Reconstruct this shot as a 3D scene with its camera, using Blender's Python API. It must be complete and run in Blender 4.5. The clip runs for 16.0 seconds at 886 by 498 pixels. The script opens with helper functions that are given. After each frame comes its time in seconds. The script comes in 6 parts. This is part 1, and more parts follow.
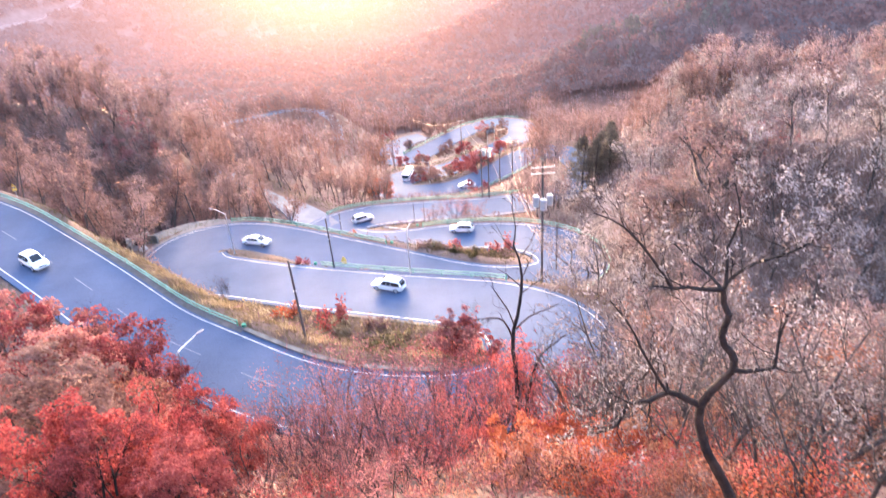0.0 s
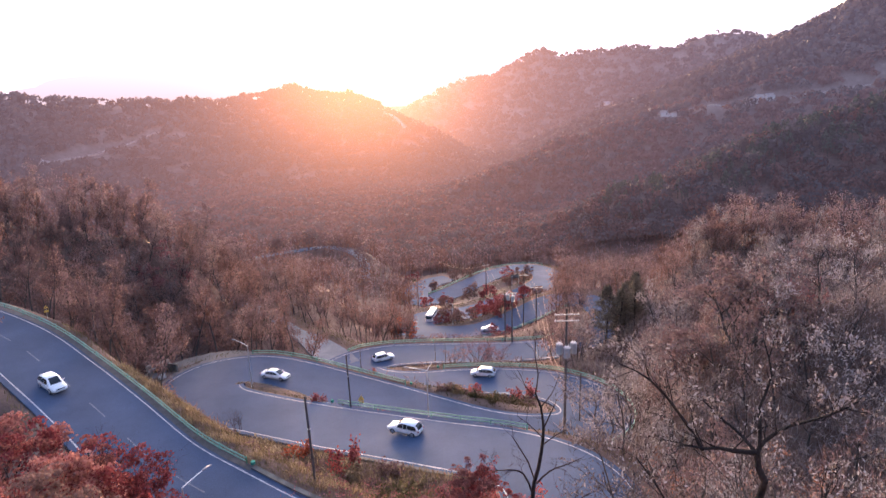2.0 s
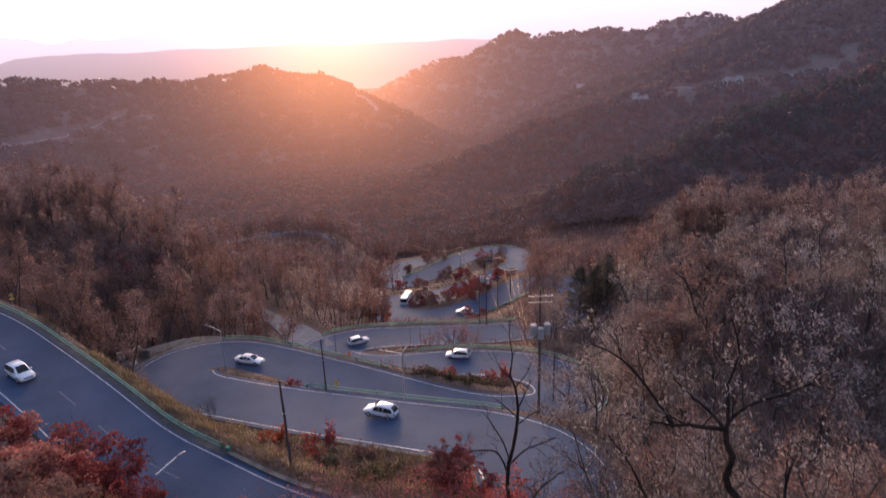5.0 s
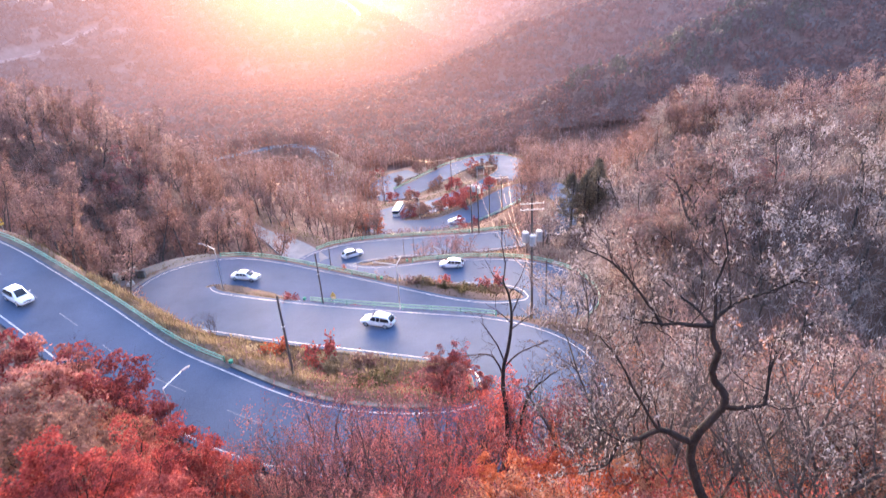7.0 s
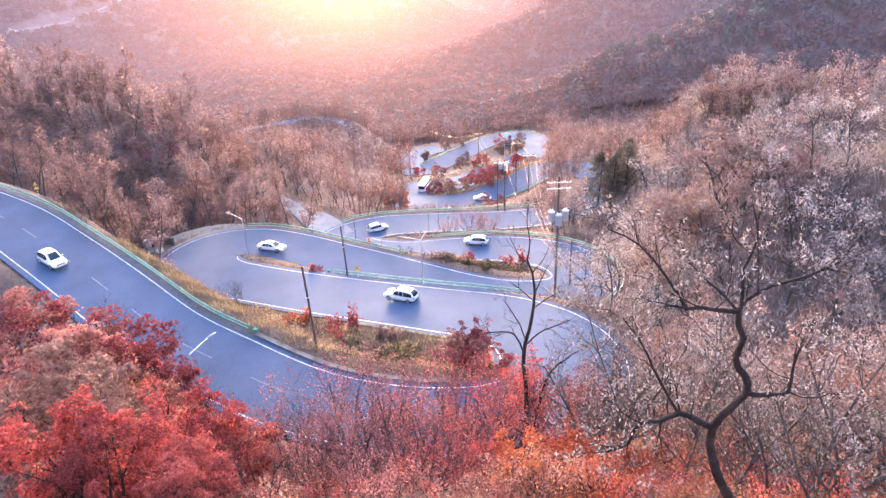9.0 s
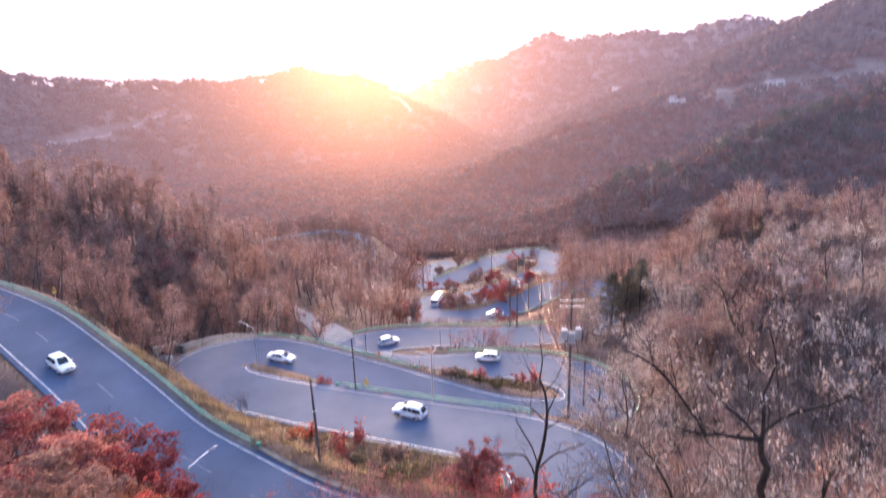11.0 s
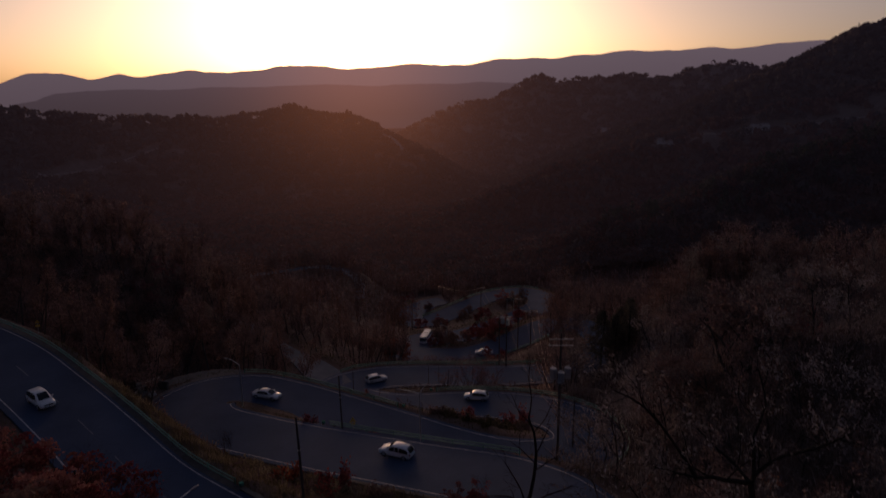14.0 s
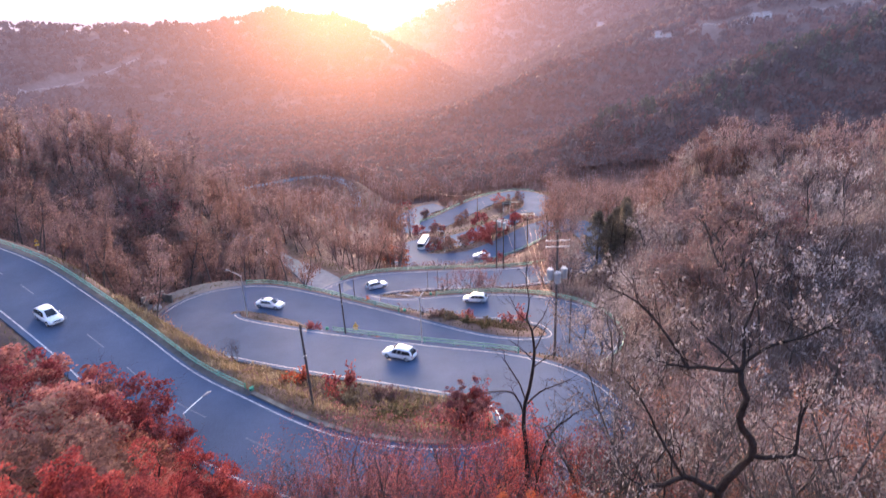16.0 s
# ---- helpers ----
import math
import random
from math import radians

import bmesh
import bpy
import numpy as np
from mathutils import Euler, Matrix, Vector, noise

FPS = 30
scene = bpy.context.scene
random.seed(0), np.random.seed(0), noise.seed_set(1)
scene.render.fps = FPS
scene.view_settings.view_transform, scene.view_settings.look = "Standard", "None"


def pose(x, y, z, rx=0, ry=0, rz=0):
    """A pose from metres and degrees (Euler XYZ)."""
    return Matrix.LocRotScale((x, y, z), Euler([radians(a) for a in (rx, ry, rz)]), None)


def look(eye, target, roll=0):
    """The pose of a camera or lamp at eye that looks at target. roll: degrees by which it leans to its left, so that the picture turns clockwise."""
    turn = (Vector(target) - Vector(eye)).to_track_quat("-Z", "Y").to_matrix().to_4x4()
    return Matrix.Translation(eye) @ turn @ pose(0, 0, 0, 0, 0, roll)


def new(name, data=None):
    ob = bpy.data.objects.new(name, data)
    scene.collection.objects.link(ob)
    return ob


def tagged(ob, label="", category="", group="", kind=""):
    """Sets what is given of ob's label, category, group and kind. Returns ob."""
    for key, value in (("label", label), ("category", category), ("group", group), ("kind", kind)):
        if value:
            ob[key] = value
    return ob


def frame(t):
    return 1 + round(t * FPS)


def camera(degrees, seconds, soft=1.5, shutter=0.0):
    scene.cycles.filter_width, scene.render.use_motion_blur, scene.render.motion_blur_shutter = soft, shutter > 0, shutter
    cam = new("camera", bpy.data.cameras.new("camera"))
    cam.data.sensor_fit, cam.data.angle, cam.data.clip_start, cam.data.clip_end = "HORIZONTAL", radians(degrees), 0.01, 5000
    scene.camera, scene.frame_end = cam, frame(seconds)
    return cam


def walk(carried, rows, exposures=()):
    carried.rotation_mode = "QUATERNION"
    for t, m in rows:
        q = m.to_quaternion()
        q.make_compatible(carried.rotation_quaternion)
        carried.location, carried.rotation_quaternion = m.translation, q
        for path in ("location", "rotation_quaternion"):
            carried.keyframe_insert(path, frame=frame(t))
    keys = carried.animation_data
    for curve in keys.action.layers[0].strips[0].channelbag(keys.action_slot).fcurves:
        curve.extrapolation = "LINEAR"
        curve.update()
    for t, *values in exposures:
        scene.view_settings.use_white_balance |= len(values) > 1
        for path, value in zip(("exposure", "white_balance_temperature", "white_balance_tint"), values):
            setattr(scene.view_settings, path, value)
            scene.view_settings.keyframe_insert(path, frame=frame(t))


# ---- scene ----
cam = camera(67.97, 16.0, soft=1.4, shutter=0.9)
EYE = Vector((0.0, 0.0, 60.0))
# seconds, heading to the right of +Y, pitch, lean (degrees)
PATH = [
    (0.0, -0.06, -27.94, -4.13),
    (0.5, -1.06, -25.24, -4.05),
    (1.0, -1.85, -21.63, -3.33),
    (1.5, -1.07, -17.14, -2.03),
    (2.0, -1.53, -15.54, -1.88),
    (2.5, -0.75, -14.01, -1.43),
    (3.0, -0.72, -13.51, -1.08),
    (3.2, -0.60, -13.21, -0.83),
    (5.5, 1.21, -19.65, -2.15),
    (6.0, 1.33, -22.17, -2.86),
    (6.5, 1.27, -22.89, -3.44),
    (7.0, 1.16, -24.91, -3.46),
    (7.5, 0.89, -26.03, -3.71),
    (8.0, 0.88, -26.07, -3.82),
    (8.2, 0.22, -27.24, -3.83),
    (10.3, -2.01, -22.42, -2.34),
    (10.5, -2.04, -21.03, -2.40),
    (11.0, -2.09, -16.86, -1.54),
    (11.5, -1.89, -12.96, -0.61),
    (12.0, -1.54, -11.55, -0.55),
    (12.5, -1.08, -10.06, 0.59),
    (13.0, -1.56, -10.50, 0.04),
    (13.5, -1.00, -11.21, 0.06),
    (14.0, -1.10, -13.63, -0.62),
    (14.5, -0.42, -15.57, -0.93),
    (15.0, -0.93, -18.22, -1.23),
    (15.5, -0.72, -19.79, -1.66),
    (16.0, -0.99, -21.85, -2.50),
]


def aimed(heading, pitch, lean):
    a, e = radians(heading), radians(pitch)
    way = Vector((math.sin(a) * math.cos(e), math.cos(a) * math.cos(e), math.sin(e)))
    return look(EYE, EYE + way, lean)


# seconds, stops, kelvin, tint
EXPOSURES = [
    (0.0, 4.61, 6350, 23),
    (0.5, 4.53, 6350, 25),
    (1.0, 4.30, 6250, 26),
    (1.5, 3.66, 6350, 27),
    (2.0, 3.06, 6350, 27),
    (2.5, 2.30, 6750, 30),
    (3.0, 1.55, 6750, 30),
    (5.5, 2.71, 6300, 28),
    (6.0, 3.46, 6100, 25),
    (6.5, 3.76, 6050, 25),
    (7.0, 4.08, 6100, 25),
    (7.5, 4.29, 6080, 25),
    (8.0, 4.38, 6120, 24),
    (10.5, 4.20, 6150, 25),
    (11.0, 3.66, 6250, 27),
    (11.5, 2.86, 6250, 27),
    (12.0, 1.58, 6650, 30),
    (12.5, 0.30, 6350, 35),
    (13.0, -0.35, 6250, 36),
    (13.5, -0.95, 6500, 38),
    (14.0, -1.35, 6650, 40),
    (14.5, -0.65, 6800, 42),
    (15.0, 1.68, 6750, 35),
    (15.5, 2.81, 6200, 28),
    (16.0, 3.41, 5950, 26),
]
walk(cam, [(t, aimed(a, e, r)) for t, a, e, r in PATH], EXPOSURES)

# ---- world and sun ----
SUN_AZ, SUN_EL = -8.2, 6.0
world = bpy.data.worlds.new("sky")
scene.world = world
world.use_nodes = True
wn = world.node_tree.nodes
sky = wn.new("ShaderNodeTexSky")
sky.sky_type = "NISHITA"
sky.sun_disc = False
sky.sun_elevation = radians(SUN_EL)
sky.sun_rotation = radians(SUN_AZ)
sky.air_density, sky.dust_density, sky.ozone_density = 0.7, 2.4, 1.0
wn["Background"].inputs[1].default_value = 0.15
world.node_tree.links.new(sky.outputs[0], wn["Background"].inputs[0])
sun_lamp = bpy.data.lights.new("sun", "SUN")
sun_lamp.energy, sun_lamp.angle, sun_lamp.color = 0.4, radians(14.0), (1.0, 0.68, 0.48)
sun_ob = new("sun", sun_lamp)
_a, _e = radians(SUN_AZ), radians(SUN_EL)
sun_ob.matrix_world = look(Vector((0, 0, 0)), -Vector((math.sin(_a) * math.cos(_e), math.cos(_a) * math.cos(_e), math.sin(_e))))
sun_ob.location = (-600, 3000, 300)


# ---- materials ----
def nodes_of(name):
    m = bpy.data.materials.new(name)
    m.use_nodes = True
    nt = m.node_tree
    return m, nt, nt.nodes, nt.links, nt.nodes["Principled BSDF"]


def noise_tex(nt, scale, detail=4.0, rough=0.6, src=None):
    n = nt.nodes.new("ShaderNodeTexNoise")
    n.inputs["Scale"].default_value, n.inputs["Detail"].default_value, n.inputs["Roughness"].default_value = scale, detail, rough
    if src is not None:
        nt.links.new(src, n.inputs["Vector"])
    return n


def ramp(nt, fac, stops):
    r = nt.nodes.new("ShaderNodeValToRGB")
    el = r.color_ramp.elements
    while len(el) < len(stops):
        el.new(0.5)
    for e, (p, c) in zip(el, stops):
        e.position, e.color = p, (*c, 1)
    nt.links.new(fac, r.inputs[0])
    return r


def mix_rgb(nt, fac, a, b, how="MIX"):
    m = nt.nodes.new("ShaderNodeMix")
    m.data_type, m.blend_type = "RGBA", how
    for sock, val in ((m.inputs[0], fac), (m.inputs[6], a), (m.inputs[7], b)):
        if isinstance(val, bpy.types.NodeSocket):
            nt.links.new(val, sock)
        elif isinstance(val, (int, float)):
            sock.default_value = val
        else:
            sock.default_value = (*val, 1)
    return m.outputs[2]


def surface(name, dark, light, scale=1.0, fine=12.0, rough=0.8, metal=0.0, bump=0.2, spec=0.4):
    """Two-scale mottled material in world-size object coordinates."""
    m, nt, nodes, links, bs = nodes_of(name)
    geo = nodes.new("ShaderNodeNewGeometry")
    big = noise_tex(nt, scale, 5, 0.6, geo.outputs["Position"])
    small = noise_tex(nt, scale * fine, 4, 0.7, geo.outputs["Position"])
    mid = tuple((a + b) / 2 for a, b in zip(dark, light))
    col = ramp(nt, big.outputs[0], [(0.3, dark), (0.5, mid), (0.7, light)])
    fineramp = ramp(nt, small.outputs[0], [(0.3, (0.72, 0.72, 0.72)), (0.7, (1.15, 1.15, 1.15))])
    links.new(mix_rgb(nt, 1.0, col.outputs[0], fineramp.outputs[0], "MULTIPLY"), bs.inputs["Base Color"])
    bs.inputs["Roughness"].default_value = rough
    bs.inputs["Metallic"].default_value = metal
    bs.inputs["Specular IOR Level"].default_value = spec
    if bump:
        b = nodes.new("ShaderNodeBump")
        b.inputs["Strength"].default_value, b.inputs["Distance"].default_value = bump, 0.05
        links.new(small.outputs[0], b.inputs["Height"])
        links.new(b.outputs[0], bs.inputs["Normal"])
    return m


def leaf(name, a, b, c, through_light=0.35, rough=0.8, haze_glow=False, each=0.42, patch_size=0.7):
    """Leaves: colour varies from leaf to leaf and from tree to tree; thin enough to glow against the light."""
    a, b, c = (tuple(0.8 * k for k in col) for col in (a, b, c))
    m, nt, nodes, links, bs = nodes_of(name)
    geo = nodes.new("ShaderNodeNewGeometry")
    info = nodes.new("ShaderNodeObjectInfo")
    patch = noise_tex(nt, patch_size, 3, 0.6, geo.outputs["Position"])
    mth = nodes.new("ShaderNodeMath")
    mth.operation = "MULTIPLY_ADD"
    links.new(geo.outputs["Random Per Island"], mth.inputs[0])
    mth.inputs[1].default_value = each
    mth2 = nodes.new("ShaderNodeMath")
    mth2.operation = "MULTIPLY_ADD"
    links.new(patch.outputs[0], mth2.inputs[0])
    mth2.inputs[1].default_value = 0.4 + 2.2 * (0.42 - each)
    mth3 = nodes.new("ShaderNodeMath")
    mth3.operation = "MULTIPLY_ADD"
    links.new(info.outputs["Random"], mth3.inputs[0])
    mth3.inputs[1].default_value, mth3.inputs[2].default_value = 0.46 if each > 0.2 else 0.0, -0.14
    links.new(mth3.outputs[0], mth2.inputs[2])
    links.new(mth2.outputs[0], mth.inputs[2])
    col = ramp(nt, mth.outputs[0], [(0.2, a), (0.5, b), (0.8, c)])
    links.new(col.outputs[0], bs.inputs["Base Color"])
    bs.inputs["Roughness"].default_value = rough
    bs.inputs["Specular IOR Level"].default_value = 0.12
    tr = nodes.new("ShaderNodeBsdfTranslucent")
    links.new(col.outputs[0], tr.inputs[0])
    mx = nodes.new("ShaderNodeMixShader")
    mx.inputs[0].default_value = through_light
    links.new(bs.outputs[0], mx.inputs[1])
    links.new(tr.outputs[0], mx.inputs[2])
    links.new(mx.outputs[0], nodes["Material Output"].inputs[0])
    # far canopies get haze painted into their emission
    if haze_glow:
        paint_haze(m)
    return m


def sunward_glow(nt, sharp):
    """Factor for painted haze glow, brighter and redder towards the setting sun."""
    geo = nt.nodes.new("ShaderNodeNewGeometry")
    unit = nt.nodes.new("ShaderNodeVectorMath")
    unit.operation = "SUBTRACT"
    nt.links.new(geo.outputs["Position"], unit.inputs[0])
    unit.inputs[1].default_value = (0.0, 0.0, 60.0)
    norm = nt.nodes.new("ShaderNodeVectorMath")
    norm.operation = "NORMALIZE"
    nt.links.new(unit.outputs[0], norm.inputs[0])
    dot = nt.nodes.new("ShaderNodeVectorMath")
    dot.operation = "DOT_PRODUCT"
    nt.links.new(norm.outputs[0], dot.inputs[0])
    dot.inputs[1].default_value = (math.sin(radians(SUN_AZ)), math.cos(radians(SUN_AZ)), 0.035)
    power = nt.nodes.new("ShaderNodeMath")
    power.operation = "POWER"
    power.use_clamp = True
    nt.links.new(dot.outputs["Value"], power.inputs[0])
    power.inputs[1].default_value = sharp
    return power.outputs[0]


def scaled(nt, fac, colour):
    """A colour times a factor."""
    n = nt.nodes.new("ShaderNodeVectorMath")
    n.operation = "SCALE"
    n.inputs[0].default_value = colour
    nt.links.new(fac, n.inputs["Scale"])
    return n.outputs[0]


def added(nt, a, b):
    n = nt.nodes.new("ShaderNodeVectorMath")
    n.operation = "ADD"
    for sock, val in zip(n.inputs, (a, b)):
        if isinstance(val, bpy.types.NodeSocket):
            nt.links.new(val, sock)
        else:
            sock.default_value = val
    return n.outputs[0]


def sunward_haze(nt):
    """Haze glow painted as emission: cool all round, wide and narrow warm lobes sunward."""
    wide = scaled(nt, sunward_glow(nt, 18.0), HAZE_GLOW_WIDE)
    narrow = scaled(nt, sunward_glow(nt, 105.0), HAZE_GLOW_NARROW)
    return added(nt, added(nt, wide, narrow), HAZE_GLOW)


def paint_haze(m):
    """Paints evening haze onto a backdrop of distant hills as surface emission."""
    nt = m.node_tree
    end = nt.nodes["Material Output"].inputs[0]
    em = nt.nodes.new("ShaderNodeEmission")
    nt.links.new(sunward_haze(nt), em.inputs[0])
    # the painted haze gets stronger with distance
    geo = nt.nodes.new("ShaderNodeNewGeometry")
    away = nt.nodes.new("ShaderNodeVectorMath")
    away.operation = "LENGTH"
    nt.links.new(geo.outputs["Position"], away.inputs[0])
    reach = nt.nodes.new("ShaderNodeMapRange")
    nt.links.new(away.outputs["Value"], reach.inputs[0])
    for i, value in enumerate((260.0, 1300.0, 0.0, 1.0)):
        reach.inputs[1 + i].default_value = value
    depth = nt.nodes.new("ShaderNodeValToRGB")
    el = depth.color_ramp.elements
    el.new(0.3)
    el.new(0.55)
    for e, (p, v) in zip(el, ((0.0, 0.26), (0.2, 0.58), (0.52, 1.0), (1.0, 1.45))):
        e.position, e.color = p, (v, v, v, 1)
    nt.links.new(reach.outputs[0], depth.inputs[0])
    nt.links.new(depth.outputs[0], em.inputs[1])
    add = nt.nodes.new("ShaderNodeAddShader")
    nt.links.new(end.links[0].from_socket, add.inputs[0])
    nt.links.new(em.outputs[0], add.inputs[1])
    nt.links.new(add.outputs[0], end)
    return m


# Colours of the painted haze: all-round base, wide lobe, narrow lobe.
HAZE_GLOW = (0.0098, 0.0083, 0.0112)
HAZE_GLOW_WIDE = (0.057, 0.0258, 0.0138)
HAZE_GLOW_NARROW = (0.17, 0.06, 0.018)


def plain(name, col, rough=0.5, metal=0.0, emit=0.0):
    m, nt, nodes, links, bs = nodes_of(name)
    bs.inputs["Base Color"].default_value = (*col, 1)
    bs.inputs["Roughness"].default_value, bs.inputs["Metallic"].default_value = rough, metal
    if emit:
        bs.inputs["Emission Color"].default_value, bs.inputs["Emission Strength"].default_value = (*col, 1), emit
    return m


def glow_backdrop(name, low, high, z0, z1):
    """Far mountains as a plain backdrop: haze and sunward glow painted as emission."""
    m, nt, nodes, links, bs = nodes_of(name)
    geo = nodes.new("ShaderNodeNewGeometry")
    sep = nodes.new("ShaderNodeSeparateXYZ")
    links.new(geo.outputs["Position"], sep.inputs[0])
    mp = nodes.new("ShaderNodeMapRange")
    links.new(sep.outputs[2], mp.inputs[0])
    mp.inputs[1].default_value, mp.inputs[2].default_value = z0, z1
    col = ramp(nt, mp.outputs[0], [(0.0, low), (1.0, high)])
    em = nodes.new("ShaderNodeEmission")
    lobes = added(nt, scaled(nt, sunward_glow(nt, 18.0), tuple(1.2 * c for c in HAZE_GLOW_WIDE)), scaled(nt, sunward_glow(nt, 105.0), tuple(1.6 * c for c in HAZE_GLOW_NARROW)))
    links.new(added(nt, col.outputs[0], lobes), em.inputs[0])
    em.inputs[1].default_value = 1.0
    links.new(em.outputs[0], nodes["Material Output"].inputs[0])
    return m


M_litter = surface("leaf_litter", (0.085, 0.056, 0.049), (0.19, 0.124, 0.1), 0.12, 22, 0.95, bump=0.6, spec=0.1)
# Far hillsides, lanes and sheds carry painted haze as emission.
M_backhill = paint_haze(surface("distant_hillside", (0.1, 0.07, 0.06), (0.18, 0.13, 0.11), 0.02, 12, 0.95, bump=0.0, spec=0.1))
M_midhill = paint_haze(surface("valley_hillside", (0.08, 0.055, 0.046), (0.18, 0.125, 0.1), 0.04, 14, 0.95, bump=0.0, spec=0.1))
M_lane = paint_haze(surface("pale_earth_lane", (0.2, 0.155, 0.135), (0.28, 0.225, 0.2), 0.05, 12, 0.95, bump=0.0))
M_shed = paint_haze(surface("weathered_white_shed", (0.3, 0.28, 0.26), (0.4, 0.37, 0.35), 0.1, 12, 0.8, bump=0.0))
# Bluer than real asphalt: the skylight's blue is put into the base colour.
M_asphalt = surface("sky_tinted_worn_asphalt", (0.036, 0.059, 0.107), (0.057, 0.086, 0.147), 0.16, 60, 0.82, bump=0.12, spec=0.14)
M_paint = surface("road_paint", (0.2, 0.21, 0.235), (0.5, 0.5, 0.51), 1.5, 14, 0.6, bump=0.1)
M_centre = surface("worn_centre_paint", (0.06, 0.082, 0.125), (0.12, 0.145, 0.19), 1.5, 14, 0.6, bump=0.1)
M_concrete = surface("concrete", (0.1, 0.11, 0.135), (0.17, 0.18, 0.21), 0.5, 18, 0.9)
M_bark = surface("dark_bark", (0.013, 0.01, 0.01), (0.045, 0.035, 0.032), 2.5, 8, 0.95, bump=0.8, spec=0.15)
M_bark_grey = surface("grey_bark", (0.045, 0.037, 0.034), (0.11, 0.095, 0.09), 2.5, 8, 0.95, bump=0.6, spec=0.15)
M_stem = surface("dusky_stems", (0.04, 0.027, 0.029), (0.11, 0.075, 0.08), 2.5, 8, 0.9, bump=0.4, spec=0.15)
L_red = leaf("red_leaves", (0.175, 0.033, 0.034), (0.392, 0.068, 0.060), (0.588, 0.156, 0.120))
L_crimson = leaf("crimson_leaves", (0.15, 0.033, 0.034), (0.29, 0.061, 0.06), (0.41, 0.125, 0.112))
L_orange = leaf("orange_leaves", (0.23, 0.05, 0.027), (0.43, 0.1, 0.044), (0.58, 0.19, 0.085))
L_pink = leaf("dusky_pink_leaves", (0.188, 0.076, 0.077), (0.325, 0.132, 0.127), (0.475, 0.226, 0.206))
L_salmon = leaf("faded_salmon_red_leaves", (0.23, 0.078, 0.062), (0.38, 0.138, 0.108), (0.52, 0.225, 0.18))
L_dusk = leaf("dusky_red_thin_leaves", (0.16, 0.058, 0.062), (0.265, 0.096, 0.097), (0.4, 0.175, 0.165))
L_pale = leaf("dry_pale_leaves", (0.075, 0.054, 0.051), (0.145, 0.112, 0.106), (0.44, 0.385, 0.37), 0.25)
L_spur = leaf("pale_spur_leaves", (0.18, 0.137, 0.13), (0.29, 0.225, 0.213), (0.52, 0.445, 0.425), 0.35)
L_brown = leaf("brown_twigs_and_leaves", (0.125, 0.077, 0.072), (0.18, 0.11, 0.102), (0.25, 0.159, 0.146), 0.45, each=0.25)
L_rust = leaf("rust_leaves", (0.187, 0.077, 0.052), (0.341, 0.138, 0.086), (0.473, 0.242, 0.161), 0.4)
L_wood = leaf("muted_rust_canopy", (0.14, 0.076, 0.064), (0.205, 0.113, 0.094), (0.285, 0.166, 0.137), 0.45, each=0.25)
L_grey = leaf("grey_twigs", (0.16, 0.127, 0.124), (0.24, 0.192, 0.185), (0.34, 0.28, 0.265), 0.35)
L_farbrown = leaf("far_brown_canopy", (0.15, 0.068, 0.052), (0.23, 0.11, 0.082), (0.32, 0.165, 0.12), 0.4)
# Valley and backdrop canopies glow faintly with painted haze.
L_midback = leaf("valley_canopy", (0.095, 0.051, 0.042), (0.167, 0.09, 0.073), (0.245, 0.136, 0.105), 0.35, haze_glow=True, each=0.1, patch_size=0.13)
L_midgrey = leaf("valley_grey_canopy", (0.066, 0.055, 0.052), (0.105, 0.085, 0.080), (0.154, 0.126, 0.115), 0.3, haze_glow=True, each=0.1, patch_size=0.13)
L_backbrown = leaf("backdrop_brown_canopy", (0.077, 0.050, 0.043), (0.112, 0.076, 0.064), (0.154, 0.105, 0.087), 0.3, haze_glow=True, each=0.06, patch_size=0.05)
L_backgrey = leaf("backdrop_grey_canopy", (0.077, 0.059, 0.056), (0.105, 0.083, 0.077), (0.140, 0.111, 0.102), 0.3, haze_glow=True, each=0.06, patch_size=0.05)
L_pine = leaf("dark_needles", (0.085, 0.074, 0.06), (0.12, 0.105, 0.084), (0.165, 0.143, 0.114), 0.4, each=0.3)
L_farpine = leaf("far_pine_canopy", (0.05, 0.062, 0.048), (0.085, 0.095, 0.068), (0.125, 0.13, 0.09), 0.25, haze_glow=True, each=0.15, patch_size=0.3)
L_dust = leaf("dusty_rose_brown_leaves", (0.17, 0.104, 0.097), (0.245, 0.155, 0.142), (0.335, 0.225, 0.205), 0.4, each=0.3)
L_straw = leaf("dry_grass", (0.2, 0.14, 0.075), (0.35, 0.265, 0.16), (0.5, 0.41, 0.27), 0.35)
L_weeds = leaf("fading_weeds", (0.05, 0.045, 0.022), (0.115, 0.095, 0.045), (0.22, 0.165, 0.085), 0.3)


# ---- mesh helpers ----
def mesh_from(name, verts, quads, mat, smooth=False):
    """A mesh from arrays of points and of quads (or triangles)."""
    verts, quads = np.asarray(verts, np.float32), np.asarray(quads, np.int32)
    me = bpy.data.meshes.new(name)
    n, k = quads.shape
    me.vertices.add(len(verts))
    me.vertices.foreach_set("co", verts.ravel())
    me.loops.add(n * k)
    me.loops.foreach_set("vertex_index", quads.ravel())
    me.polygons.add(n)
    me.polygons.foreach_set("loop_start", np.arange(0, n * k, k, dtype=np.int32))
    me.polygons.foreach_set("loop_total", np.full(n, k, np.int32))
    me.polygons.foreach_set("use_smooth", np.full(n, smooth))
    me.update(calc_edges=True)
    me.materials.append(mat)
    return me


